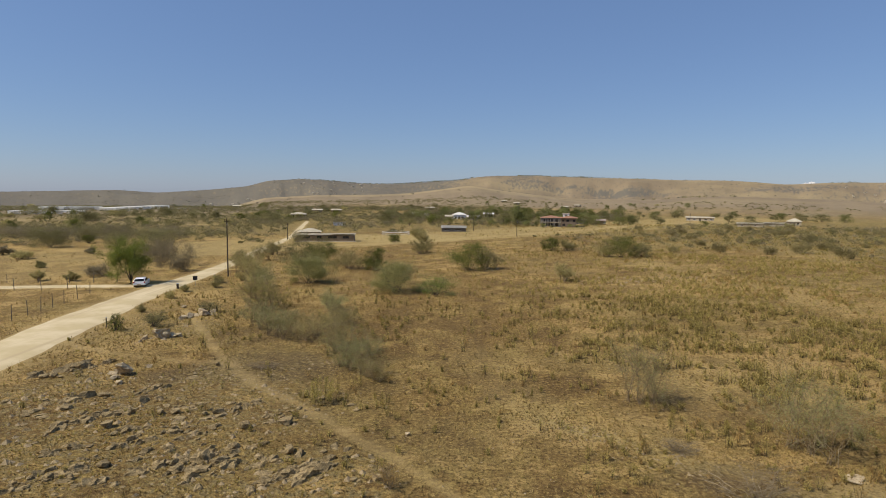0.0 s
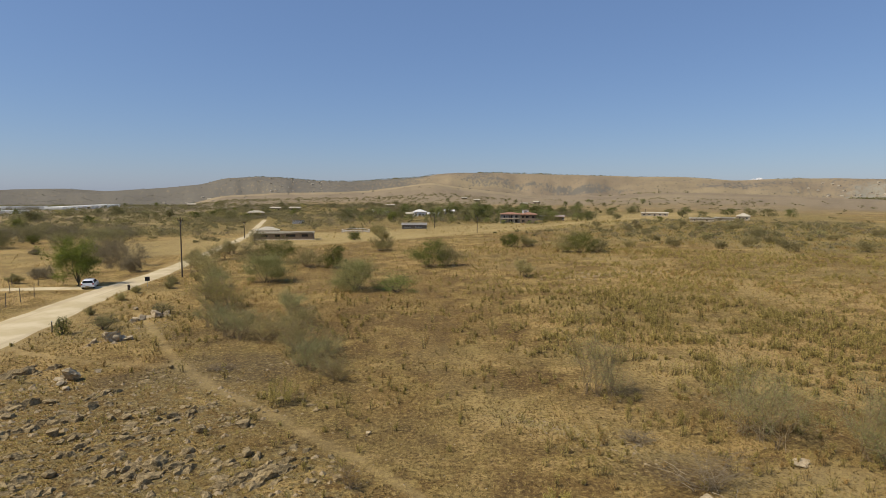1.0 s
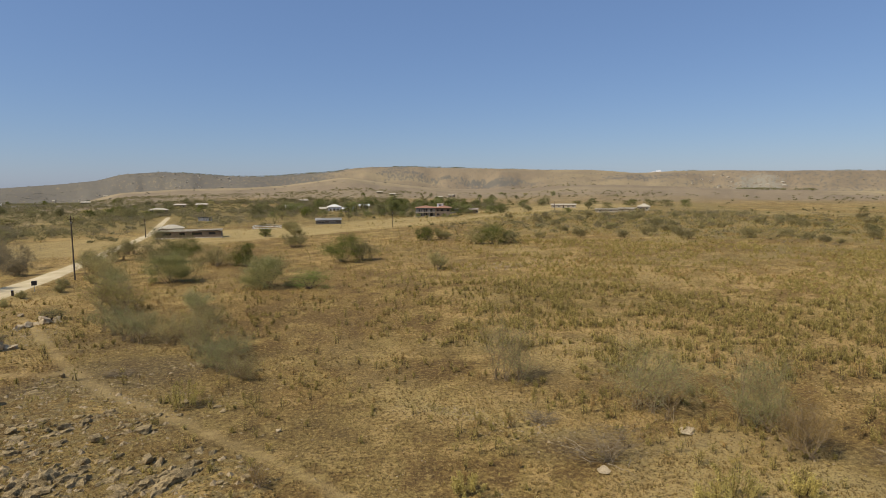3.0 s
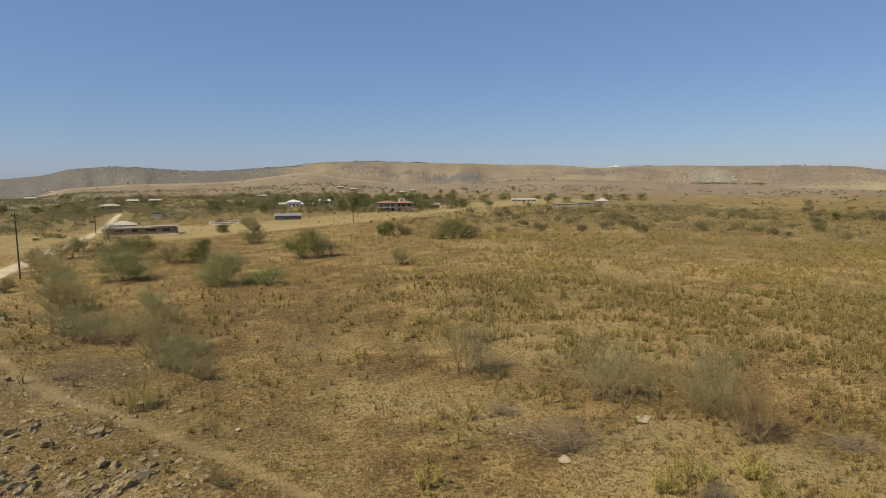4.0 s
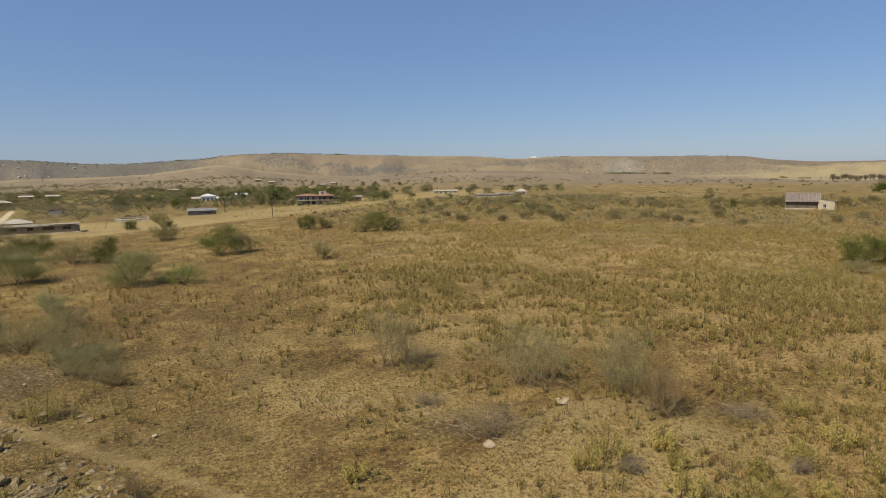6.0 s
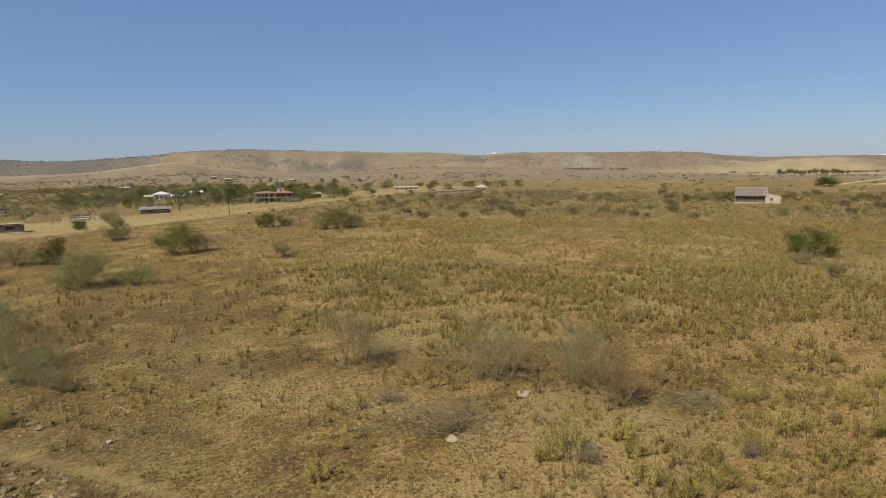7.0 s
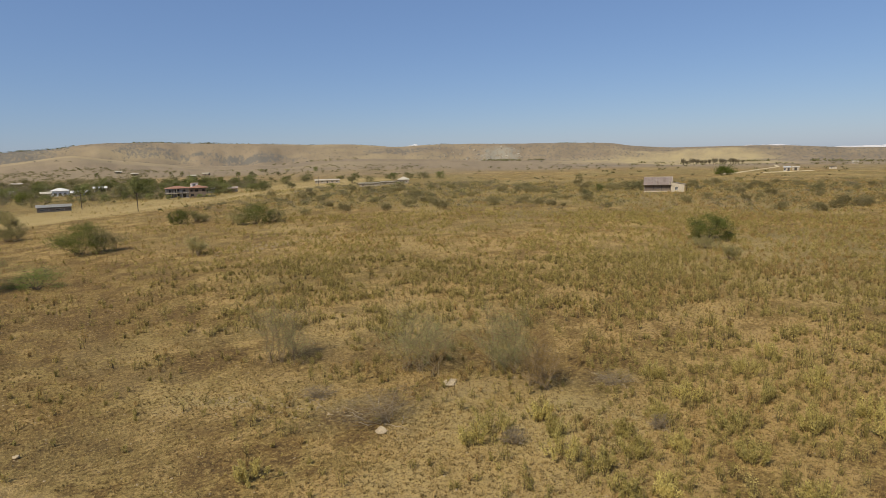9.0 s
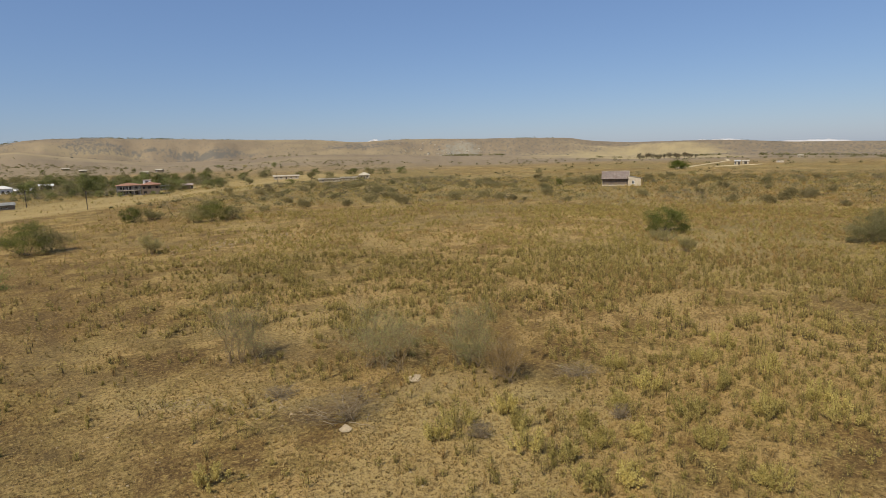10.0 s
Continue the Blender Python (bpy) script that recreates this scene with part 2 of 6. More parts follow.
def to_line(x, y, line):
    """Distance of points to a broken line."""
    best = np.full(np.shape(x), 1e9)
    for (ax, ay), (bx, by) in zip(line, line[1:]):
        dx, dy = bx - ax, by - ay
        k = np.clip(((x - ax) * dx + (y - ay) * dy) / (dx * dx + dy * dy), 0, 1)
        best = np.minimum(best, np.hypot(x - ax - k * dx, y - ay - k * dy))
    return best


def land(x, y):
    """Height of the ground."""
    x, y = np.asarray(x, float), np.asarray(y, float)
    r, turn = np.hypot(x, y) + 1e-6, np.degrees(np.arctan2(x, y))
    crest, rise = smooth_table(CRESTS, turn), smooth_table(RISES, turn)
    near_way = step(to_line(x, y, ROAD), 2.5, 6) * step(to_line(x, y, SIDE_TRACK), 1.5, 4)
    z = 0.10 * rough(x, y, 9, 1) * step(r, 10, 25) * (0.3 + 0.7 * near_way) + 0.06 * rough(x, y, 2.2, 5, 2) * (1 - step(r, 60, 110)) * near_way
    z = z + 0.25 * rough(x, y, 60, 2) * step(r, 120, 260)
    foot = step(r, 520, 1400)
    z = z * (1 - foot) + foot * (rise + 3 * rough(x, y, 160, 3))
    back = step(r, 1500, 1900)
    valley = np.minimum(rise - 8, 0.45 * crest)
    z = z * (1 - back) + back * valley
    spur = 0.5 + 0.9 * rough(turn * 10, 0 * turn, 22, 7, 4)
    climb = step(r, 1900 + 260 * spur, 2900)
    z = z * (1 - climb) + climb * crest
    z = z + 7 * rough(x, y, 260, 8, 4) * step(r, 1800, 2300) * (1 - step(r, 2700, 2950)) + 1.5 * rough(x, y, 90, 9) * step(r, 2700, 2950)
    return z - 45 * step(r, 3200, 4700)


ROAD = [(-35.0, 10), (-36.5, 35), (-37.9, 51.5), (-39.2, 60), (-40.4, 71.5), (-41.2, 81), (-41.2, 93), (-41.3, 104), (-42.0, 112), (-42.8, 126), (-45, 145), (-46.5, 165), (-48.7, 189), (-57.6, 239), (-68, 296)]
SIDE_TRACK = [(-41, 88.5), (-46, 87.2), (-51, 87.3), (-57, 86.1), (-64.4, 85.1), (-90, 82)]
FIELD_TRACK = [(-46.8, 152), (-22.6, 163.8), (-13.7, 170.5), (2.8, 185.4), (22.8, 206), (47.8, 231.7), (85.5, 275), (116, 307), (190, 380)]
STONE_LINES = [((25, 95), (46, 102), 2.6, 420), ((8.5, 34), (13.5, 28.5), 0.9, 90)]
TRAILS = [[(-35, 54), (-32.6, 52.2), (-30.0, 50.8), (-25.6, 49.3), (-21.2, 48.1), (-18.7, 47.9), (-17, 46.6)],
          [(-31, 70), (-27.8, 65), (-25.9, 61.8), (-21.8, 54.7), (-19, 49.8), (-16.4, 45.8), (-13.2, 41.9), (-9.9, 38.6), (-6.1, 34.1), (-2.4, 30.1), (0.3, 26.7), (2.5, 23.5), (6, 18)]]


def patch(x, y, cx, cy, rx, ry, lean=0.0, ragged=0.35, seed=0):
    """1 inside an uneven oval, 0 outside."""
    c, s = math.cos(radians(lean)), math.sin(radians(lean))
    u, v = ((x - cx) * c + (y - cy) * s) / rx, (-(x - cx) * s + (y - cy) * c) / ry
    return 1 - step(np.hypot(u, v) + ragged * rough(x, y, 0.45 * min(rx, ry), seed), 0.7, 1.15)


def lush(x, y):
    """How thick the dry grass stands, from bare brown soil at 0 to a pale mat at 1."""
    v = 0.46 - 0.1 * step(-x, -5, 12) + 0.22 * step(-x, 40, 44) + 0.36 * rough(x, y, 15, 201) + 0.2 * step(np.hypot(x, y), 42, 55) * (1 - step(np.hypot(x, y), 95, 125)) * step(np.degrees(np.arctan2(x, y)), 8, 22) + 0.5 * rough(x, y, 4.2, 203) + 0.7 * rough(x, y, 1.8, 207, 2)
    for cx, cy, rx, ry, amount in ((0, 73, 15, 10, -0.15), (-2, 50, 6, 4, -0.3), (8, 42, 4, 3, -0.4), (2, 29, 11, 6, 0.08), (24, 17, 14, 8, 0.15), (38, 28, 8, 4, 0.25), (36, 17, 12, 7, 0.3), (6, 62, 8, 4, -0.12),
                                   (10, 36, 5, 3, 0.45), (16, 31, 6, 2.5, 0.45), (14, 21, 12, 4.5, 0.28), (30, 13, 16, 8, 0.38), (-3, 46, 3, 3, 0.3), (40, 92, 20, 12, 0.12), (30, 56, 8, 5, 0.3), (-29, 64, 8, 18, 0.2), (-34, 74, 6, 16, 0.3), (48, 41, 9, 4, 0.3), (54, 27, 16, 8, 0.15)):
        v = v + amount * patch(x, y, cx, cy, rx, ry, 10, 0.6, 205)
    return np.clip(v, 0, 1)


def zones(x, y):
    r, turn = np.hypot(x, y), np.degrees(np.arctan2(x, y))
    d = to_line(x, y, FIELD_TRACK)
    beyond = (y - x * 0.98 > 176 - 0.12 * x)
    straw = step(d, 34, 24) * 0.65 * beyond + patch(x, y, -72, 118, 26, 34, 0, 0.4, 3) * 0.35 + patch(x, y, -18, 190, 26, 18, 0, 0.3, 4)
    straw = straw + 0.8 * patch(x, y, -120, 256, 34, 6, 10, 0.4, 71) + 0.8 * patch(x, y, -175, 330, 60, 10, 20, 0.4, 72) + 0.7 * patch(x, y, -120, 400, 50, 14, 12, 0.4, 73) + 0.6 * patch(x, y, -205, 292, 34, 20, 30, 0.4, 74)
    straw = straw + 0.5 * patch(x, y, 18.5, 26, 5.5, 2.2, 20, 0.5, 5) + 0.2 * patch(x, y, 4, 45, 3, 11, 10, 0.5, 6) + 0.55 * patch(x, y, 16, 19, 13, 5, 10, 0.5, 24) + 0.12 * patch(x, y, -29, 66, 7, 20, 0, 0.5, 25)
    straw = straw + 0.6 * patch(x, y, 9.5, 33.5, 5.0, 0.9, -35, 0.5, 27) + 0.5 * patch(x, y, 14, 29.5, 3.0, 0.8, -25, 0.5, 28)
    straw = straw + 0.35 * step(rough(x, y, 22, 21), 0.15, 0.5) * step(turn, 0, 12)
    ash = patch(x, y, -13.5, 46.5, 6.5, 5.0, 0, 0.4, 7) + 0.7 * patch(x, y, -20, 44, 3, 2.0, 0, 0.4, 8) + 0.6 * patch(x, y, -18, 57, 7, 4, 0, 0.4, 9)
    ash = ash + 0.6 * patch(x, y, 13.5, 28.5, 3.5, 2.0, 10, 0.4, 10) + 0.5 * patch(x, y, 29, 22, 2.5, 1.6, 0, 0.4, 11) + 0.2 * step(rough(x, y, 14, 31), 0.3, 0.6)
    rocky = patch(x, y, -20, 36, 15, 12, 20, 0.5, 12) + patch(x, y, -7, 28, 6, 4, 0, 0.4, 13) + 0.8 * patch(x, y, -28, 60, 5, 6, 0, 0.4, 14)
    rocky = rocky + 0.8 * patch(x, y, 9.5, 33.5, 4.0, 0.8, -35, 0.5, 15)
    trail = sum(1 - step(to_line(x, y, t) + 0.55 * rough(x, y, 1.4, 41), 0.10, 0.72) for t in TRAILS) * np.clip(0.85 + 0.7 * rough(x, y, 3.5, 45), 0.3, 1)
    trail = trail + (1 - step(d + rough(x, y, 5, 42), 1.5, 3.0)) + 0.5 * patch(x, y, -34.5, 60, 3, 25, 0, 0.3, 16) + 0.55 * patch(x, y, 22.5, 26.3, 4.5, 1.8, -20, 0.5, 26)
    half = np.interp(y, (40, 66, 80, 94, 110, 150, 300), (3.1, 3.3, 2.7, 2.25, 1.9, 1.25, 1.0))
    trail = trail + 0.9 * (1 - step(to_line(x, y, ROAD) - half + 0.6 * rough(x, y, 2.5, 43), -0.2, 1.3)) + 0.8 * (1 - step(to_line(x, y, SIDE_TRACK) + 0.5 * rough(x, y, 2.5, 44), 1.2, 2.2))
    green = 0.6 * step(r, 170, 230) * step(-turn, 4, 14) + 0.85 * step(rough(x, y, 35, 51), -0.3, 0.3) * step(turn, 12, 25) * step(r, 40, 80) + step(r, 190, 260) * (1 - step(r, 380, 520)) * np.interp(turn, (10, 28), (0.85, 0.3)) + 0.35 * step(rough(x, y, 12, 52), 0.2, 0.6)
    hill = step(r + 120 * rough(x, y, 120, 61) + np.interp(turn, (-20, -8, 4), (330, 60, 140)), 560, 900)
    woods = np.interp(turn, (-60, -24, -17, 0, 3, 8, 30, 34, 90), (0.95, 1.0, 0.9, 0.8, 0.15, 0.2, 0.2, 0.35, 0.5)) * step(r, 1450, 2000) + 0.9 * step(-turn, 17, 24) * step(r, 400, 600)
    for px, py, a, b in ((370, 2470, 120, 190), (620, 2280, 90, 170), (720, 2230, 110, 150), (330, 2750, 150, 80), (1250, 2150, 160, 90)):
        woods = woods + 0.40 * patch(x, y, px, py, a, b, 15, 0.9, 23)
    woods = woods + 0.9 * patch(x, y, 580, 490, 75, 9, -88, 0.4, 75) + 0.8 * patch(x, y, 800, 650, 70, 12, -60, 0.4, 76)
    wheat = patch(x, y, 1120, 770, 340, 240, 35, 0.35, 17) * 1.0 + patch(x, y, 1750, 1150, 600, 260, 25, 0.4, 18) * 0.9 + patch(x, y, -120, 1350, 500, 180, 0, 0.3, 19) * 0.4
    pale = 0.7 * patch(x, y, 1500, 1800, 70, 330, -40, 0.5, 20) + 0.6 * patch(x, y, -150, 520, 90, 12, -10, 0.4, 22)
    clip = lambda v: np.clip(v, 0, 1)
    return (clip(straw), clip(ash), hill), (clip(rocky), clip(trail), clip(green)), (clip(woods), clip(wheat), clip(pale))


# ---- mesh helpers ----


def mesh_of(name, verts, faces, material=None, smooth=False):
    """A mesh from arrays of places and of faces that all have the same number of corners."""
    verts, faces = np.asarray(verts, np.float32), np.asarray(faces, np.int32)
    me = bpy.data.meshes.new(name)
    n, k = faces.shape
    me.vertices.add(len(verts)), me.loops.add(n * k), me.polygons.add(n)
    me.vertices.foreach_set("co", verts.ravel())
    me.loops.foreach_set("vertex_index", faces.ravel())
    me.polygons.foreach_set("loop_start", np.arange(0, n * k, k, dtype=np.int32))
    me.polygons.foreach_set("use_smooth", np.full(n, smooth))
    me.update(calc_edges=True)
    if material:
        me.materials.append(material)
    return me


def part(name, mesh, parent, material=None, label="", at=None):
    """A mesh or a bmesh as one object under a thing."""
    if isinstance(mesh, bmesh.types.BMesh):
        me = bpy.data.meshes.new(name)
        mesh.to_mesh(me)
        mesh.free()
        mesh = me
    if material and not mesh.materials:
        mesh.materials.append(material)
    ob = new(name, mesh)
    ob.parent = parent
    if at is not None:
        ob.matrix_basis = at
    return tagged(ob, label)


def thing(name, m, label, category, group="", kind=""):
    ob = new(name)
    ob.empty_display_size = 0.3
    ob.matrix_basis = m
    return tagged(ob, label, category, group, kind)


def spot(x, y, turn=0.0, lift=0.0):
    return pose(x, y, float(land(x, y)) + lift, 0, 0, turn)


def box(bm, x0, y0, z0, x1, y1, z1, bevel=0.0):
    made = bmesh.ops.create_cube(bm, size=1.0, matrix=Matrix.Translation(((x0 + x1) / 2, (y0 + y1) / 2, (z0 + z1) / 2)) @ Matrix.Diagonal((x1 - x0, y1 - y0, z1 - z0, 1)))
    if bevel:
        edges = {e for v in made["verts"] for e in v.link_edges}
        bmesh.ops.bevel(bm, geom=list(edges), offset=bevel, segments=1, affect="EDGES")
    return bm


def boxes(*rows, bevel=0.0):
    bm = bmesh.new()
    for row in rows:
        box(bm, *row, bevel=bevel)
    return bm


def rod(bm, a, b, ra, rb=None, sides=8):
    a, b = Vector(a), Vector(b)
    turn = (b - a).to_track_quat("Z", "Y").to_matrix().to_4x4()
    bmesh.ops.create_cone(bm, cap_ends=True, segments=sides, radius1=ra, radius2=ra if rb is None else rb, depth=(b - a).length, matrix=Matrix.Translation((a + b) / 2) @ turn)
    return bm


def tubes(lines, sides=3):
    """Tapered tubes along lines: a list of (places n x 3, radii n)."""
    allv, allf, count = [], [], 0
    for pts, radii in lines:
        pts, n = np.asarray(pts, float), len(pts)
        d = np.gradient(pts, axis=0)
        d /= np.linalg.norm(d, axis=1, keepdims=True) + 1e-9
        u = np.cross(d, (0.31, 0.27, 0.91))
        u /= np.linalg.norm(u, axis=1, keepdims=True) + 1e-9
        w = np.cross(d, u)
        a = np.arange(sides) * 2 * np.pi / sides
        ring = pts[:, None] + np.asarray(radii)[:, None, None] * (np.cos(a)[None, :, None] * u[:, None] + np.sin(a)[None, :, None] * w[:, None])
        allv.append(ring.reshape(-1, 3))
        i, j = np.meshgrid(np.arange(n - 1), np.arange(sides), indexing="ij")
        p, q = i * sides + j, i * sides + (j + 1) % sides
        allf.append(np.stack([p, q, q + sides, p + sides], -1).reshape(-1, 4) + count)
        count += n * sides
    return np.concatenate(allv), np.concatenate(allf)


def leaf_blades(centres, length, rng, aspect=0.5, upright=0.0, lie=1.0):
    """One small pointed leaf at each place."""
    n = len(centres)
    a = rng.normal(size=(n, 3))
    a[:, 2] = a[:, 2] * lie + upright * 2
    a /= np.linalg.norm(a, axis=1, keepdims=True)
    b = np.cross(a, rng.normal(size=(n, 3)) * (1, 1, 1 / lie))
    b /= np.linalg.norm(b, axis=1, keepdims=True) + 1e-9
    size = (length * rng.uniform(0.6, 1.3, n))[:, None] / 2
    v = np.stack([centres - a * size + b * size * aspect, centres + a * size, centres - a * size - b * size * aspect], 1)
    return v.reshape(-1, 3), np.arange(3 * n).reshape(n, 3)


# ---- ground ----


def build_ground():
    turns = np.radians(np.concatenate([np.arange(-180, -42, 3.0), np.arange(-42, 82, 0.32), np.arange(82, 180, 3.0)]))
    rings = np.concatenate([[0.0, 3, 6, 9, 12, 15, 18], 18 * np.exp(np.arange(1, 330) * 0.0185)])
    rings = rings[rings < 4850]
    nr, nt = len(rings), len(turns)
    rr, tt = np.meshgrid(rings, turns, indexing="ij")
    x, y = rr * np.sin(tt), rr * np.cos(tt)
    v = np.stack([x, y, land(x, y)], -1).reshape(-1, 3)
    i, j = np.meshgrid(np.arange(nr - 1), np.arange(nt), indexing="ij")
    p, q = i * nt + j, i * nt + (j + 1) % nt
    f = np.stack([p, p + nt, q + nt, q], -1).reshape(-1, 4)
    me = mesh_of("ground", v, f, VELD, True)
    for name, (a, b, c) in zip(("zone", "zone_more", "zone_far"), zones(v[:, 0], v[:, 1])):
        at = me.color_attributes.new(name, "FLOAT_COLOR", "POINT")
        at.data.foreach_set("color", np.stack([a, b, c, np.ones_like(a)], -1).astype(np.float32).ravel())
    at = me.attributes.new("thick", "FLOAT", "POINT")
    at.data.foreach_set("value", lush(v[:, 0], v[:, 1]).astype(np.float32))
    at = me.attributes.new("lay", "FLOAT_VECTOR", "POINT")
    at.data.foreach_set("vector", np.stack([np.degrees(tt) * 45, rr * 0.14, 0 * rr], -1).astype(np.float32).ravel())
    tagged(new("ground", me), "dry brown veld of grass, soil and stones rising to far hills", "ground", kind="structure")


build_ground()


def ribbon(name, line, width, label, lift=0.03, seed=0):
    pts = []
    for (ax, ay), (bx, by) in zip(line, line[1:]):
        n = max(2, int(math.hypot(bx - ax, by - ay) / 1.2))
        pts += [(ax + (bx - ax) * k / n, ay + (by - ay) * k / n) for k in range(n)]
    p = np.array(pts)
    for _ in range(12):
        p[1:-1] = (p[:-2] + 2 * p[1:-1] + p[2:]) / 4
    d = np.gradient(p, axis=0)
    d /= np.linalg.norm(d, axis=1, keepdims=True)
    side = np.stack([-d[:, 1], d[:, 0]], -1)
    across = np.linspace(-1, 1, 9)
    w = np.asarray(width(p[:, 1]) if callable(width) else np.full(len(p), width)) / 2
    ragged = np.stack([0.5 * rough(p[:, 0] + 40 * s, p[:, 1], 3.5, seed, 3) for s in (-1, 1)], -1)
    off = across[None] * w[:, None] + np.where(across[None] < 0, ragged[:, :1], ragged[:, 1:]) * np.abs(across[None]) ** 4
    xy = p[:, None] + side[:, None] * off[..., None]
    z = land(xy[..., 0], xy[..., 1]) + lift + 0.05 - (lift + 0.10) * across[None] ** 6 - 0.03 * np.exp(-((np.abs(across[None]) - 0.45) / 0.15) ** 2)
    v = np.concatenate([xy, z[..., None]], -1).reshape(-1, 3)
    i, j = np.meshgrid(np.arange(len(p) - 1), np.arange(8), indexing="ij")
    a = i * 9 + j
    f = np.stack([a, a + 9, a + 10, a + 1], -1).reshape(-1, 4)
    tagged(new(name, mesh_of(name, v, f, DIRT, True)), label, "road", kind="structure")


ribbon("road", ROAD, lambda y: np.interp(y, (40, 66, 80, 94, 110, 150, 300), (6.2, 6.6, 5.4, 4.5, 3.8, 2.5, 2.0)), "pale compacted dirt road across the veld", 0.06, 3)
ribbon("track", SIDE_TRACK, 2.6, "sandy side track that joins the dirt road", 0.05, 5)

# ---- ground cover ----


def scatter(rng, count, r0, r1, t0, t1):
    """Places spread evenly over a ring's sector."""
    r = np.sqrt(rng.uniform(r0 * r0, r1 * r1, count))
    a = np.radians(rng.uniform(t0, t1, count))
    return r * np.sin(a), r * np.cos(a)


def on_way(x, y):
    """True on roads, tracks and trails, where nothing grows."""
    w = np.interp(y, (40, 66, 80, 110, 300), (3.2, 3.4, 2.8, 2.2, 1.7))
    bare = (to_line(x, y, ROAD) < w) | (to_line(x, y, SIDE_TRACK) < 1.5) | (to_line(x, y, FIELD_TRACK) < 1.4)
    for t in TRAILS:
        bare |= to_line(x, y, t) < 0.4
    return bare


def tufts(x, y, height, width, blades, rng):
    """Grass tufts: three-cornered blades that fan out from each place."""
    n = len(x)
    base = np.stack([x, y, land(x, y) - 0.02], -1)
    h = height * rng.uniform(0.5, 1.4, n)
    centre = np.repeat(base, blades, 0)
    a, lean = rng.uniform(0, 2 * np.pi, n * blades), rng.uniform(0.1, 0.9, n * blades)
    hh = np.repeat(h, blades) * rng.uniform(0.55, 1.1, n * blades)
    out = np.stack([np.cos(a), np.sin(a), np.zeros_like(a)], -1)
    across = np.stack([-np.sin(a), np.cos(a), np.zeros_like(a)], -1) * width / 2
    root = centre + out * (0.25 * hh * rng.uniform(0, 0.6, n * blades))[:, None]
    tip = root + out * (hh * lean)[:, None] + np.array([0, 0, 1]) * hh[:, None]
    v = np.stack([root - across, root + across, tip], 1).reshape(-1, 3)
    return v, np.arange(3 * n * blades).reshape(-1, 3)


def forbs(x, y, height, leaf, leaves, rng, stalks=7):
    """Knee-high plants: upright stalks from one foot, leafy but for their lowest part. Returns the leaves and the bare stalks."""
    n = len(x)
    h = height * (0.45 + 0.9 * rng.uniform(0, 1, n) ** 1.3)
    base = np.stack([x, y, land(x, y)], -1)
    a, lean, tall = rng.uniform(0, 2 * np.pi, (n, stalks)), rng.uniform(0.03, 0.36, (n, stalks)), rng.uniform(0.5, 1.05, (n, stalks))
    root = base[:, None] + rng.normal(size=(n, stalks, 3)) * 0.09 * h[:, None, None] * (1, 1, 0)
    tip = root + np.stack([np.cos(a) * lean, np.sin(a) * lean, tall], -1) * h[:, None, None]
    row, pick, k = np.repeat(np.arange(n), leaves), rng.integers(0, stalks, n * leaves), rng.uniform(0.18, 1.03, n * leaves)[:, None]
    c = root[row, pick] * (1 - k) + tip[row, pick] * k
    c = c + rng.normal(size=c.shape) * (0.30 * leaf + 0.035 * h[row][:, None]) * (1, 1, 0.6)
    side = np.stack([-np.sin(a), np.cos(a), 0 * a], -1) * 0.16 * leaf
    bare = np.stack([root - side, root + side, tip], 2).reshape(-1, 3)
    return leaf_blades(c, leaf, rng, 0.46, 0.7), (bare, np.arange(3 * n * stalks).reshape(-1, 3))


def cover(name, label, pieces, material, category):
    vs, fs, count = [], [], 0
    for v, f in pieces:
        vs.append(v), fs.append(f + count)
        count += len(v)
    tagged(new(name, mesh_of(name, np.concatenate(vs), np.concatenate(fs), material)), label, category, kind="stuff")


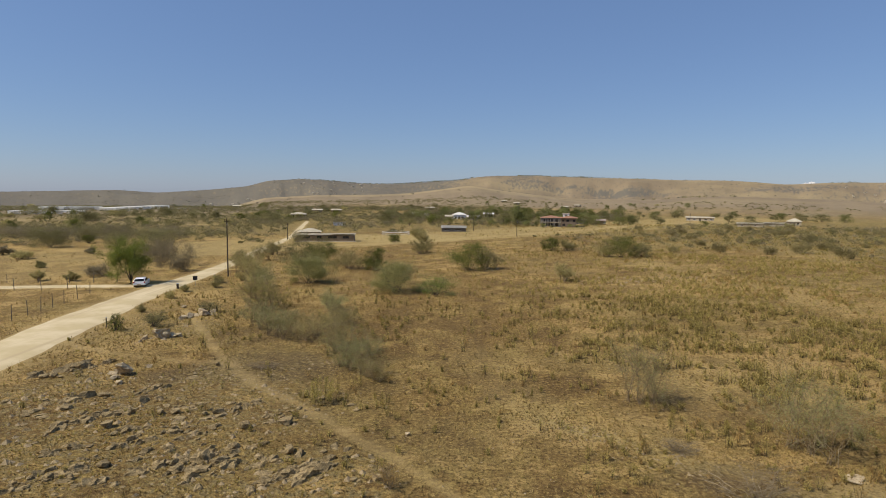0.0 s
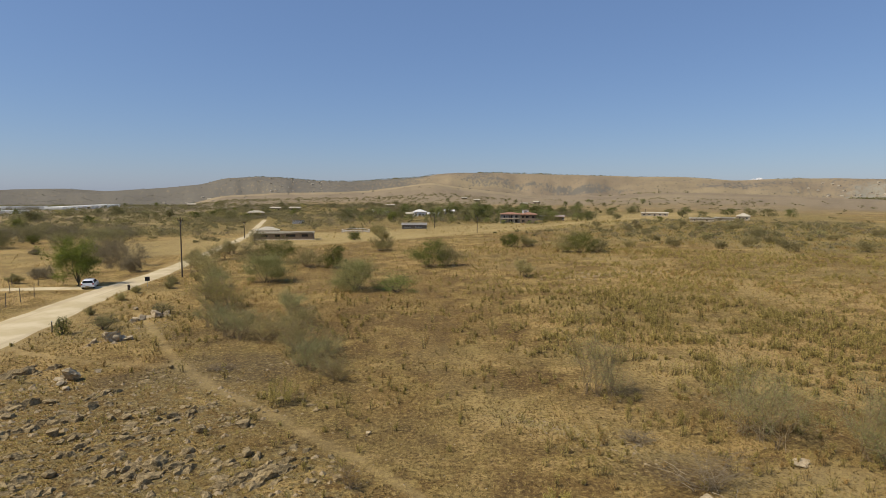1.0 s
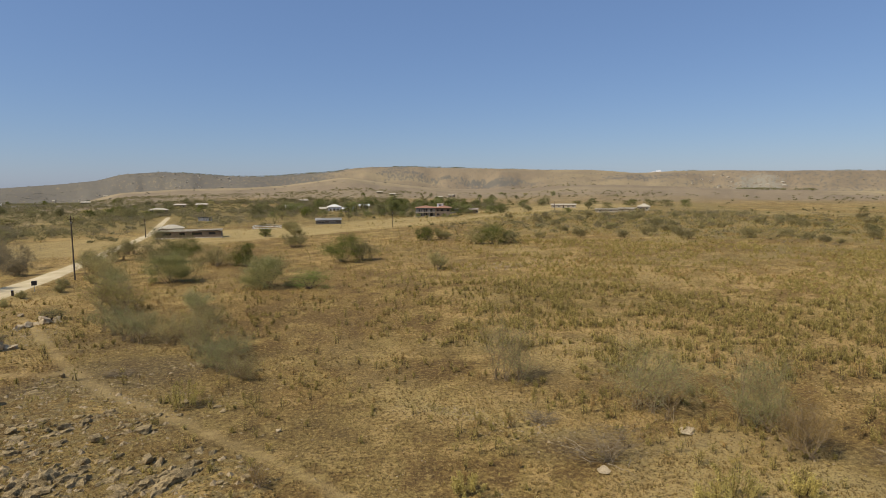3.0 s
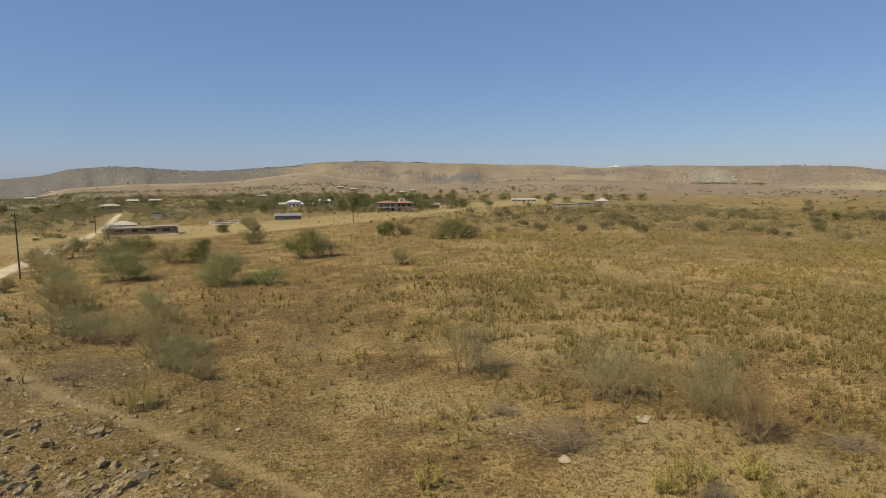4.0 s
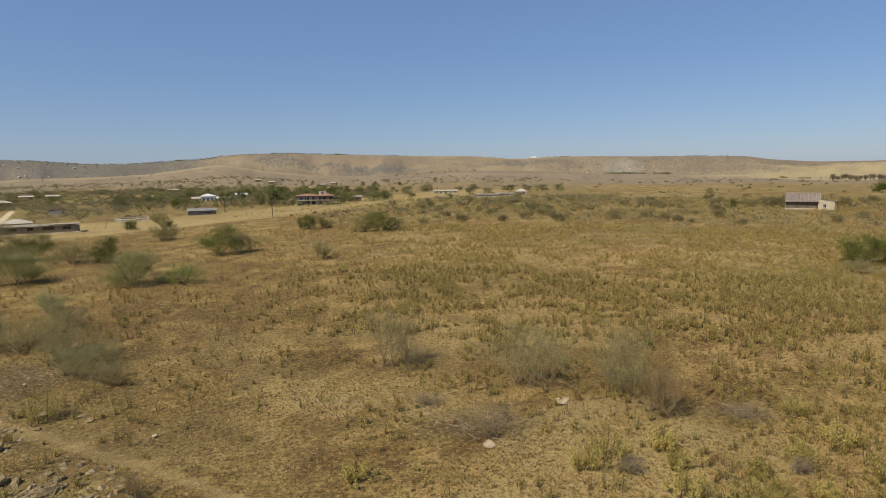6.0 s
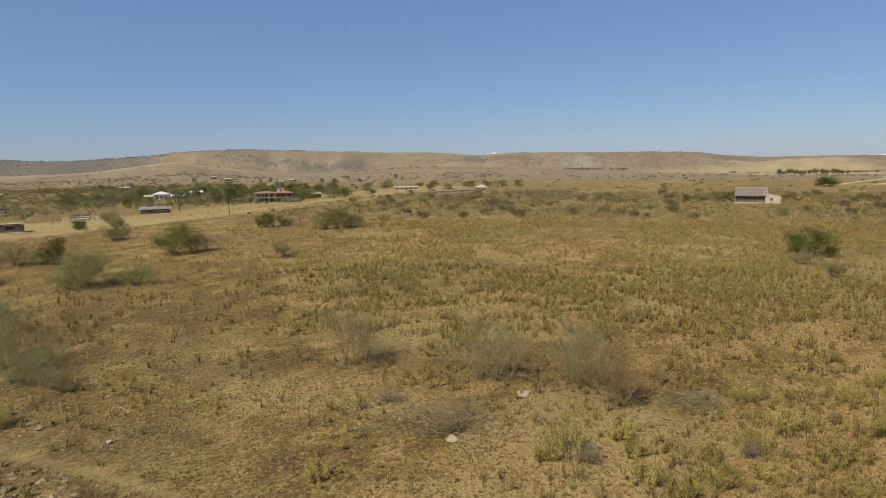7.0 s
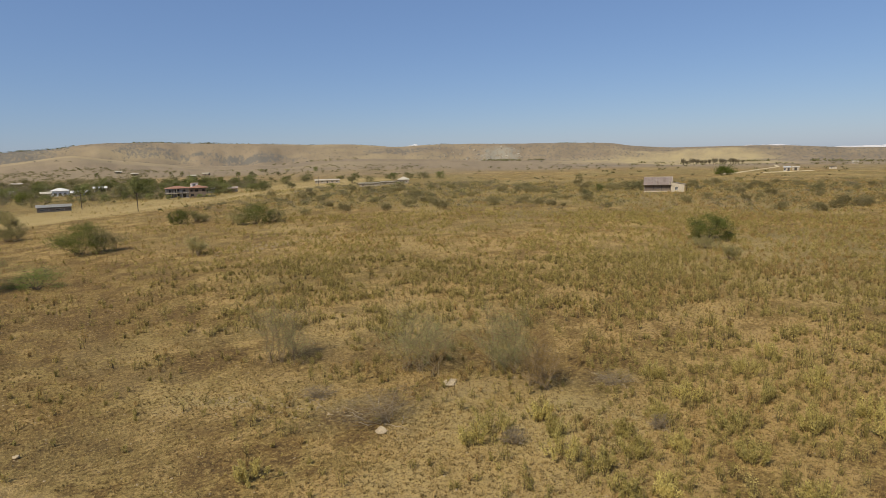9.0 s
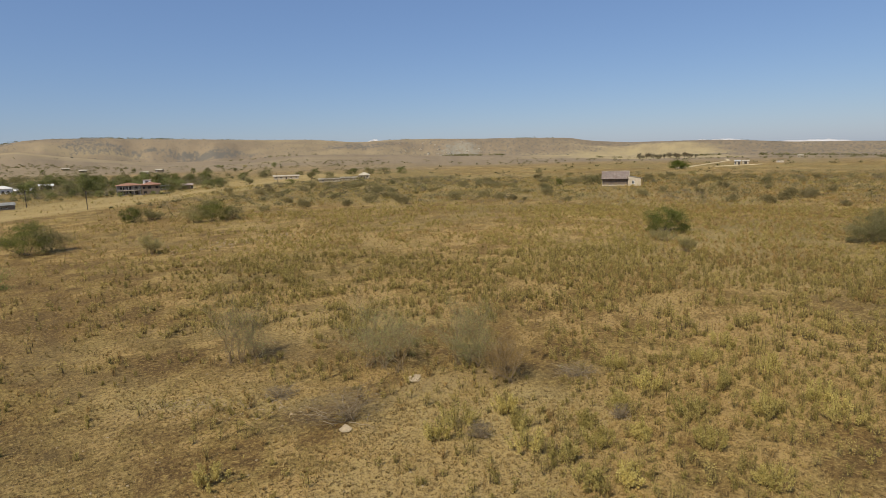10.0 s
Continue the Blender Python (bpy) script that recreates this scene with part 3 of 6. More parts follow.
def build_cover():
    rng = np.random.default_rng(11)
    grass, olive, rusty = [], [], []
    for r0, r1, count, height, width, blades in ((20, 45, 46000, 0.11, 0.03, 8), (45, 85, 60000, 0.17, 0.045, 6), (85, 160, 42000, 0.22, 0.09, 5), (160, 380, 20000, 0.35, 0.2, 4)):
        x, y = scatter(rng, count, r0, r1, -40, 78)
        ash, rocky = zones(x, y)[0][1], zones(x, y)[1][0]
        keep = (rng.uniform(0, 1, count) < np.clip(0.02 + 0.95 * lush(x, y) + 0.6 * rough(x, y, 2.2, 73, 4), 0.03, 1) * (1 - 0.75 * ash) * (1 - 0.1 * rocky)) & ~on_way(x, y)
        keep &= (x > -43) | (rng.uniform(0, 1, count) < 0.4)
        keep &= (r0 < 80) | (rng.uniform(0, 1, count) > 0.85 * zones(x, y)[0][0])
        bearing = np.degrees(np.arctan2(x, y))
        keep &= rng.uniform(0, 1, count) > 0.25 * step(bearing, 12, 28) * step(np.hypot(x, y), 32, 42)
        x, y = x[keep], y[keep]
        kind = rng.uniform(0, 1, len(x)) + 0.45 * zones(x, y)[1][0] + 0.35 * rough(x, y, 11, 72) - 0.5 * (x < -43) - 0.04 * (r1 < 50)
        for bucket, lo, hi in ((grass, -9, 0.66), (rusty, 0.66, 0.92), (olive, 0.92, 9)):
            k = (kind >= lo) & (kind < hi)
            bucket.append(tufts(x[k], y[k], height * (0.7 + 0.8 * np.clip(rough(x[k], y[k], 5, 74) + 0.3, 0, 1) + 0.9 * (rng.uniform(0, 1, k.sum()) > 0.93)), width, blades, rng))
    clods = []
    for r0, r1, count, height, width, blades in ((19, 42, 15000, 0.11, 0.045, 9), (42, 75, 20000, 0.13, 0.07, 7)):
        x, y = scatter(rng, count, r0, r1, -40, 78)
        keep = (rng.uniform(0, 1, count) < np.clip(0.4 + 0.9 * rough(x, y, 1.6, 77, 2) + 0.5 * rough(x, y, 9, 78), 0.05, 1)) & ~on_way(x, y)
        clods.append(tufts(x[keep], y[keep], height, width, blades, rng))
    cover("brown_clumps", "low dark-brown clumps of withered grass on soil", clods, CLUMP_LEAF, "grass")
    x, y = scatter(rng, 9000, 20, 42, 15, 78)
    keep = rng.uniform(0, 1, 9000) < np.clip(lush(x, y) * 1.3 - 0.5 + 0.6 * rough(x, y, 2.5, 75), 0, 1)
    grass.append(tufts(x[keep], y[keep], 0.24, 0.018, 12, rng))
    cover("dry_grass", "straw-coloured tufts of dry grass on bare soil", grass, GRASS_LEAF, "grass")
    cover("brown_grass", "withered rust-brown grass and low herbs", rusty, RED_LEAF, "grass")
    cover("olive_herbs", "low olive-green herbs among dry grass", olive, OLIVE_LEAF, "herbs")
    yellow, dull, brown, bare = [], [], [], []
    for r0, r1, count, height, leaf, leaves in ((20, 45, 4200, 0.74, 0.085, 105), (45, 85, 12500, 0.86, 0.14, 62), (85, 150, 26000, 0.85, 0.20, 28), (150, 310, 36000, 0.85, 0.36, 10)):
        x, y = scatter(rng, count, r0, r1, -40, 78)
        turn = np.degrees(np.arctan2(x, y))
        field = step(turn + 8 * rough(x, y, 30, 81), 2, 20) * 0.8 + 0.2 * step(turn, -30, -8) * (1 - step(np.hypot(x, y), 60, 110)) + 0.03
        field = field * np.clip(0.45 + 0.5 * step(turn, 42, 58) + 0.8 * rough(x, y, 13, 82) + 1.5 * rough(x, y, 2.8, 84, 2), 0.01, 1) * np.where((turn < 30) & (np.hypot(x, y) < 33), 0.3, 1) * np.where((np.hypot(x, y) < 31) & (turn > 25), 0.6, 1)
        keep = (rng.uniform(0, 1, count) < field) & ~on_way(x, y) & (x > -38) & (to_line(x, y, FIELD_TRACK) > 3)
        x, y = x[keep], y[keep]
        kind = rng.uniform(0, 1, len(x)) + 0.5 * rough(x, y, 16, 83) + 0.28 * step(np.degrees(np.arctan2(x, y)), 46, 60) * step(np.hypot(x, y), 60, 110) + 0.25 * step(np.hypot(x, y), 120, 190)
        for bucket, lo, hi in ((yellow, -9, 0.58), (dull, 0.58, 0.94), (brown, 0.94, 9)):
            k = (kind >= lo) & (kind < hi)
            leafage, stems = forbs(x[k], y[k], height, leaf, leaves, rng)
            bucket.append(leafage)
            if r1 < 100:
                bare.append(stems)
    cover("herb_stalks", "thin dark stalks of knee-high herbs", bare, STALK, "herbs")
    cover("yellowing_herbs", "knee-high herbs with yellowing leaves", yellow, FORB_LEAF, "herbs")
    cover("green_herbs", "knee-high herbs with dull olive leaves", dull, OLIVE_LEAF, "herbs")
    cover("brown_herbs", "knee-high herbs with withered rusty leaves", brown, RED_LEAF, "herbs")
    # low scrub: a thick belt in the valley and beyond the herb field, then over the flats and the hills
    far = []
    for r0, r1, t0, t1, count, size, leaves in ((165, 260, -40, -17, 330, 2.3, 110), (200, 430, -40, -9, 2600, 2.4, 46), (300, 850, -42, 8, 4600, 3.6, 22), (170, 330, 18, 78, 1500, 1.9, 40)):
        x, y = scatter(rng, count, r0, r1, t0, t1)
        keep = (rng.uniform(0, 1, count) < np.clip((0.5 if t0 > 0 else 0.28) + 1.8 * rough(x, y, 25, 93), 0.04, 1)) & (to_line(x, y, ROAD) > 5) & (to_line(x, y, FIELD_TRACK) > 13) & (np.hypot(x - 185, y - 131) > 16) & (np.hypot(x - 178, y - 122) > 12) & (np.hypot(x - 51, y - 262) > 16)
        x, y = x[keep], y[keep]
        s = size * rng.uniform(0.5, 1.5, len(x))
        c = np.repeat(np.stack([x, y, land(x, y)], -1), leaves, 0)
        ss = np.repeat(s, leaves)
        c = c + rng.normal(size=c.shape) * (ss * 0.33)[:, None] * np.array([1, 1, 0.3]) + np.array([0, 0, 1]) * (ss * 0.33)[:, None]
        far.append(leaf_blades(c, size * 0.19, rng, 0.7, 0.0, 0.45))
    for r0, r1, count, size, leaves in ((190, 420, 6500, 1.7, 26), (420, 1000, 15000, 2.9, 18), (1000, 2900, 12000, 5.0, 10)):
        x, y = scatter(rng, count, r0, r1, -42, 80)
        turn = np.degrees(np.arctan2(x, y))
        chance = np.clip(0.3 + 0.9 * rough(x, y, 90 if r0 < 1000 else 300, 91), 0.05, 1)
        chance = chance * np.where(r0 < 1000, np.interp(turn, (-40, -14, -4, 15, 26, 40), (1, 1, 0.55, 0.4, 0.3, 0.12)), np.interp(turn, (-40, -14, 2, 5, 30), (1, 1, 0.8, 0.35, 0.35)))
        chance = chance * np.where((np.hypot(x, y) > 900) & (np.hypot(x, y) < 1560) & (turn > -18), 0.12, 1)
        keep = (rng.uniform(0, 1, count) < chance) & (zones(x, y)[0][0] < 0.4) & (to_line(x, y, ROAD) > 5) & (zones(x, y)[2][1] < 0.4)
        x, y = x[keep], y[keep]
        s = size * rng.uniform(0.5, 1.4, len(x))
        c = np.repeat(np.stack([x, y, land(x, y)], -1), leaves, 0)
        ss = np.repeat(s, leaves)
        c = c + rng.normal(size=c.shape) * (ss * 0.33)[:, None] * np.array([1, 1, 0.35]) + np.array([0, 0, 1]) * (ss * 0.35)[:, None]
        far.append(leaf_blades(c, size * 0.42, rng, 0.7, 0.0, 0.45))
    cover("hill_scrub", "dark thorn scrub scattered over far hillsides", far[-1:], HILL_LEAF, "scrub")
    far = far[:-1]
    cover("far_scrub", "dark scattered thorn scrub over flats and hillsides", far, SCRUB_LEAF, "scrub")
    # thickets of low bushes between the houses and along the valley
    thick_a, thick_b = [], []
    for r0, r1, t0, t1, count in ((270, 430, -6, 17, 2900), (400, 600, -16, 8, 1900), (180, 330, -41, -13, 1500), (320, 640, -41, -14, 2200), (225, 430, -15, -5, 900), (150, 330, 12, 45, 1000), (150, 280, 45, 78, 420)):
        x, y = scatter(rng, count, r0, r1, t0, t1)
        keep = (rng.uniform(0, 1, count) < np.clip((0.45 if t0 > -41 else 0.22) + (1.1 if t0 > -41 else 2.0) * rough(x, y, 38, 96), 0.03, 1)) & (to_line(x, y, ROAD) > 6) & (to_line(x, y, FIELD_TRACK) > 15) & (zones(x, y)[0][0] < 0.45)
        for px, py, pr in ((51, 264, 11), (9, 334, 9), (4, 226, 9), (-244, 363, 22), (-282, 447, 24), (-240, 478, 14), (-240, 440, 14), (-240, 520, 14), (149, 344, 10), (172, 290, 12), (146, 278, 10), (183, 131, 14)):
            keep &= np.hypot(x - px, y - py) > pr
        x, y = x[keep], y[keep]
        size = rng.uniform(1.4, 5.2, len(x))
        c, ss = np.repeat(np.stack([x, y, land(x, y)], -1), 58, 0), np.repeat(size, 58)
        c = c + rng.normal(size=c.shape) * (ss * 0.26)[:, None] * (1, 1, 0.45) + np.array([0, 0, 1]) * (ss * 0.30)[:, None]
        c[:, 2] = np.maximum(c[:, 2], 0.05 + np.repeat(land(x, y), 58))
        v, f = leaf_blades(c, 0.12 + 0.0009 * np.hypot(c[:, 0], c[:, 1]), rng, 0.7, 0.0, 0.6)
        cut = len(f) // 116 * 58
        thick_a.append((v[:3 * cut], f[:cut])), thick_b.append((v[3 * cut:], f[cut:] - 3 * cut))
    cover("green_thicket", "low olive-green thicket between far houses", thick_a, FAR_LEAF, "bushes")
    cover("grey_thicket", "low grey-brown thorn thicket in the valley", thick_b, DULL_LEAF, "bushes")
    # loose stones
    stones = []
    x, y = scatter(rng, 16000, 20, 75, -40, 78)
    z2 = zones(x, y)[1]
    keep = rng.uniform(0, 1, 16000) < 0.12 + 0.5 * z2[0]
    x, y = x[keep], y[keep]
    more = [np.zeros(len(x))]
    for (ax, ay), (bx, by), wide, n in STONE_LINES:
        along = rng.uniform(0, 1, n)
        x, y = np.concatenate([x, ax + (bx - ax) * along + rng.normal(size=n) * wide]), np.concatenate([y, ay + (by - ay) * along + rng.normal(size=n) * wide])
        more.append(np.full(n, 3.0 if wide > 1 else 0.7))
    size = rng.uniform(0.03, 0.09, len(x)) * (1 + (np.concatenate(more) + np.concatenate([2.4 * z2[0][keep], *[0 * m for m in more[1:]]])) * rng.uniform(0, 1, len(x)) ** 2)
    shape = np.array([(0, 0, 0.75), (1, 0.1, 0), (0.25, 0.95, 0.1), (-0.85, 0.5, 0), (-0.7, -0.7, 0.1), (0.5, -0.9, 0), (0.3, 0.2, 0.6)])
    face = np.array([(0, 6, 2), (0, 2, 3), (0, 3, 4), (0, 4, 5), (0, 5, 6), (6, 5, 1), (6, 1, 2)])
    a = rng.uniform(0, 2 * np.pi, len(x))
    c, s = np.cos(a)[:, None], np.sin(a)[:, None]
    jig = shape[None] * rng.uniform(0.7, 1.3, (len(x), 7, 3)) * size[:, None, None]
    v = np.stack([c * jig[..., 0] - s * jig[..., 1] + x[:, None], s * jig[..., 0] + c * jig[..., 1] + y[:, None], jig[..., 2] + land(x, y)[:, None] - 0.01], -1)
    f = face[None] + 7 * np.arange(len(x))[:, None, None]
    cover("loose_stones", "small pale stones strewn over bare soil", [(v.reshape(-1, 3), f.reshape(-1, 3))], PEBBLE, "stones")


HILL_LEAF = leaf_material("hill_scrub_leaves", (0.105, 0.102, 0.078), (0.175, 0.165, 0.122), 0.3)
build_cover()

# ---- trees and bushes ----


def skeleton_of(rng, width, depth, height, stems, twigs, girth, fork=0.0):
    """Stems that spread from the foot (or from a fork above it) into a crown, and twigs on them. Returns lines and the twigs' places."""
    lines, ends = [], []
    top = np.array([0, 0, fork])
    if fork:
        bend = rng.normal(size=(5, 3)) * (0, 0, 0) + np.stack([0.06 * height * np.sin(np.linspace(0, 2, 5)), np.zeros(5), np.linspace(-0.15, fork, 5)], -1)
        lines.append((bend, girth * np.linspace(1.3, 0.85, 5)))
        top = bend[-1]
    for k in range(stems):
        phi = 2 * np.pi * (k + rng.uniform(-0.4, 0.4)) / stems
        u = math.sqrt(rng.uniform(0.08, 1.0))
        end = np.array([math.cos(phi) * u * width / 2, math.sin(phi) * u * depth / 2, fork + (height - fork) * (0.35 + 0.62 * math.sqrt(1 - 0.85 * u * u) if fork else 0.2 + 0.78 * math.sqrt(1 - 0.93 * u * u)) * rng.uniform(0.85, 1.05)])
        mid = top + (end - top) * ((0.42, 0.42, 0.6) if fork else (0.7, 0.7, 0.5)) + rng.normal(size=3) * 0.05 * height
        s = np.linspace(0, 1, 6)[:, None]
        start = top + (rng.normal(size=3) * (0.05 * width, 0.05 * depth, 0) if not fork else 0)
        line = (1 - s) ** 2 * start + 2 * s * (1 - s) * mid + s * s * end + np.vstack([np.zeros(3), rng.normal(size=(5, 3)) * 0.02 * height])
        g = girth * (0.55 if fork else 0.7) * rng.uniform(0.7, 1.1)
        lines.append((line, g * np.linspace(1, 0.25, 6)))
        for _ in range(twigs):
            at = line[rng.integers(2, 6)]
            tip = at + np.array([rng.normal() * width * 0.15, rng.normal() * depth * 0.15, height * (rng.uniform(-0.06, 0.2) if fork else rng.uniform(0.0, 0.3))])
            tip[2] = min(max(tip[2], 0.12 * height), height)
            q = np.linspace(0, 1, 4)[:, None]
            twig = at + (tip - at) * q + np.vstack([np.zeros(3), rng.normal(size=(3, 3)) * 0.025 * height])
            lines.append((twig, g * 0.32 * np.linspace(1, 0.3, 4)))
            ends.append(twig)
    return lines, np.array(ends)


def crown_places(rng, ends, count, spread, low):
    """Leaf places in clumps along the twigs."""
    pick, seg, k = rng.integers(0, len(ends), count), rng.integers(1, 3, count), rng.uniform(0, 1.15, count)[:, None]
    c = ends[pick, seg] + (ends[pick, seg + 1] - ends[pick, seg]) * k + rng.normal(size=(count, 3)) * spread
    c[:, 2] = np.maximum(c[:, 2], low)
    return c


def mound_places(rng, count, width, depth, height, clumps):
    """Leaf places in clumps over a low dome that reaches the ground."""
    a, k = rng.uniform(0, 2 * np.pi, clumps), rng.uniform(0.08, 1, clumps)
    out = np.sqrt(1 - 0.92 * k * k) * np.sqrt(rng.uniform(0.25, 1.0, clumps)) * rng.uniform(0.7, 1.08, clumps)
    centre = np.stack([np.cos(a) * out * width / 2, np.sin(a) * out * depth / 2, k * height * rng.uniform(0.75, 1.0, clumps)], -1)
    pick = rng.integers(0, clumps, count)
    size = rng.uniform(0.04, 0.10, clumps)[pick][:, None]
    c = centre[pick] + rng.normal(size=(count, 3)) * size * (width, depth, height)
    c[:, 2] = np.abs(c[:, 2])
    return c


def plant(name, x, y, width, height, look_of, label, category, seed, leaves=1500, leaf=0.12, stems=7, twigs=6, girth=0.06, fork=0.0, spread=0.16, low=0.12, depth=None, wood=None, group="", aspect=0.55, dome=None, bunches=1):
    """A tree or bush: stems and twigs, and leaves along the twigs and over a dome; a bush may grow in several bunches."""
    rng = np.random.default_rng(seed)
    depth = depth or width
    ob = thing(name, spot(x, y, 0), label, category, group)
    if dome is None:
        dome = 0.0 if fork else float(np.interp(math.hypot(x, y), (45, 85), (0.12, 0.4)))
    lines, places = [], []
    for k in range(bunches):
        part_of = 1.0 if bunches == 1 else rng.uniform(0.5, 0.72)
        tall = height * (1.0 if k == 0 else rng.uniform(0.6, 0.95))
        a, d = 2.4 * k + rng.uniform(-0.4, 0.4), (0 if bunches == 1 else 0.32)
        shift = np.array([math.cos(a) * d * width, math.sin(a) * d * depth, 0])
        some, ends = skeleton_of(rng, width * part_of, depth * part_of, tall, max(5, int(stems / bunches ** 0.6)), twigs, girth, fork)
        lines += [(p + shift, g) for p, g in some]
        n = leaves // bunches
        at = crown_places(rng, ends, n - int(n * dome), spread, low)
        if dome:
            at = np.concatenate([at, mound_places(rng, int(n * dome), width * part_of, depth * part_of, tall, 22) + (0, 0, 0.6 * fork)])
        places.append(at + shift)
    v, f = tubes(lines)
    part("trunk" if fork else "branchwork", mesh_of("wood", v, f, wood or TWIG), ob)
    v, f = leaf_blades(np.concatenate(places), leaf, rng, aspect)
    part("crown", mesh_of("leaves", v, f, look_of), ob)
    return ob


def fan_of(rng, width, depth, height, stems, twigs, girth):
    """Bare stems that arch out of one foot to an uneven flat top, with sprays of twigs on their outer halves. Returns lines and sprays."""
    lines, sprays = [], []
    for k in range(stems):
        phi, u = 2 * np.pi * (k + rng.uniform(-0.5, 0.5)) / stems, rng.uniform(0.1, 1.0) ** 0.6
        end = np.array([math.cos(phi) * u * width / 2, math.sin(phi) * u * depth / 2, height * (1 - 0.42 * u ** 2.5) * rng.uniform(0.6, 1.03)])
        s = np.linspace(0, 1, 7)[:, None]
        line = end * np.hstack([s ** 1.25, s ** 1.25, s ** 0.85]) + np.vstack([rng.normal(size=(1, 3)) * (0.04 * width, 0.04 * depth, 0), rng.normal(size=(6, 3)) * 0.022 * height])
        g = girth * rng.uniform(0.6, 1.2)
        lines.append((line, g * np.linspace(1, 0.3, 7)))
        for _ in range(twigs):
            at = rng.uniform(2.6, 5.9)
            i = int(at)
            p = line[i] + (line[i + 1] - line[i]) * (at - i)
            way = (line[i + 1] - line[i]) / (np.linalg.norm(line[i + 1] - line[i]) + 1e-9) * 0.7 + rng.normal(size=3) * (0.75, 0.75, 0.35) + (0, 0, 0.35)
            twig = p + way * height * rng.uniform(0.10, 0.26) * np.linspace(0, 1, 4)[:, None] + np.vstack([np.zeros(3), rng.normal(size=(3, 3)) * 0.018 * height])
            lines.append((twig, g * 0.4 * np.linspace(1, 0.35, 4)))
            sprays.append(twig)
    return lines, np.array(sprays)


def thorn(x, y, w, h, seed, mat=None, leaves=2600, label="wispy grey-green thorn bush with bare twigs", depth=None, thick=1.0):
    """An airy thorn bush: several fans of stems, feathery leaves along the twigs alone."""
    rng = np.random.default_rng(seed)
    r, depth = math.hypot(x, y), depth or w
    ob = thing("thorn_bush", spot(x, y, 0), label, "bush", "thorn bushes on the veld")
    bunches = 2 if w < 3.6 else 4 if w < 7 else 6
    lines, places = [], []
    for k in range(bunches):
        a, d = 2.4 * k + rng.uniform(-0.6, 0.6), 0.33 * math.sqrt(k / bunches)
        shift = np.array([math.cos(a) * d * w, math.sin(a) * d * depth, 0])
        size = rng.uniform(0.6, 0.85)
        some, sprays = fan_of(rng, w * size, depth * size, h * (1.05 if k == 1 else rng.uniform(0.55, 1.0)), 9, 9 if r < 80 else 6, 0.020 + 0.00016 * r)
        lines += [(p + shift, g) for p, g in some]
        n = int(leaves * thick * (2.6 if r < 45 else 4.0 if r < 80 else 4.2) / bunches)
        pick, k2 = rng.integers(0, len(sprays), n), rng.uniform(0.1, 3.2, n)
        i = np.minimum(k2.astype(int), 2)
        at = sprays[pick, i] + (sprays[pick, i + 1] - sprays[pick, i]) * (k2 - i)[:, None] + rng.normal(size=(n, 3)) * (0.03 + 0.020 * w + 0.0004 * r)
        at[:, 2] = np.maximum(at[:, 2], 0.05)
        places.append(at + shift)
    v, f = tubes(lines)
    part("branchwork", mesh_of("wood", v, f, TWIG), ob)
    v, f = leaf_blades(np.concatenate(places), 0.026 + 0.00072 * r + 0.0003 * max(0, r - 80), rng, 0.42)
    part("crown", mesh_of("leaves", v, f, mat or GREY_LEAF), ob)
    return ob


def leafy(x, y, w, h, seed, mat, label, leaves=2600, leaf=0.2, name="leafy_bush"):
    return plant(name, x, y, w * 1.2, h, mat, label, "bush", seed, int(leaves * 3.4), leaf * 0.64, 12, 8, 0.06, 0, 0.06 * w, 0.15, None, BARK, "leafy bushes on the veld", 0.55, 0.5)


def tree(x, y, w, h, seed, mat, label, leaves=3200, leaf=0.22, fork=0.28):
    return plant("tree", x, y, w, h, mat, label, "tree", seed, leaves * 2, leaf * 0.7, 8, 9, 0.14, fork * h, 0.048 * w, 0.2 * h, None, BARK, "trees by the road", 0.55, 0.35)


FINE_LEAF = leaf_material("fine_olive_leaves", (0.200, 0.192, 0.070), (0.350, 0.325, 0.130), 0.45)
FRESH_LEAF = leaf_material("fresh_green_leaves", (0.150, 0.190, 0.048), (0.290, 0.330, 0.095), 0.45)

# beside the road
tree(-48.0, 89.6, 6.6, 6.9, 21, GREEN_LEAF, "bright green leafy tree beside the white car", 9000, 0.24, 0.05)
for n, (bx, by, bw, bh) in enumerate(((-52.5, 113.5, 8.5, 5.0), (-58.5, 118, 9.0, 5.6), (-47.4, 105.5, 4.0, 3.0), (-57.6, 97.5, 3.6, 2.2), (-64, 131, 7.0, 3.6))):
    plant("thorn_bush", bx, by, bw, bh, DULL_LEAF, "dense grey-brown thorn bush in dry grass", "bush", 222 + n, int(1900 * bw), 0.12, 14, 8, 0.05, 0, 0.04 * bw, 0.15, None, TWIG, "thorn bushes on the veld", 0.5, 0.5, 3)
for n, (bx, by, bw, bh) in enumerate(((-36.0, 77.5, 1.8, 0.9), (-36.4, 83.0, 1.6, 0.9), (-34.8, 91.0, 2.2, 1.3), (-33.4, 86.5, 2.0, 1.1), (-35.0, 68.0, 1.6, 0.8), (-31.8, 93.5, 2.6, 1.6))):
    thorn(bx, by, bw, bh, 240 + n, GREY_LEAF, 700, "low grey-green shrub in verge grass")
tree(-60, 126, 9, 6.0, 23, FAR_LEAF, "olive thorn tree in dry grass", 3200, 0.26)
tree(-71, 128, 6, 5.0, 24, FAR_LEAF, "dull green thorn tree in dry grass", 2200, 0.26)
leafy(-98.4, 147.5, 8.0, 4.4, 25, FAR_LEAF, "dark spreading thorn bush in yellow grass", 4400, 0.26)
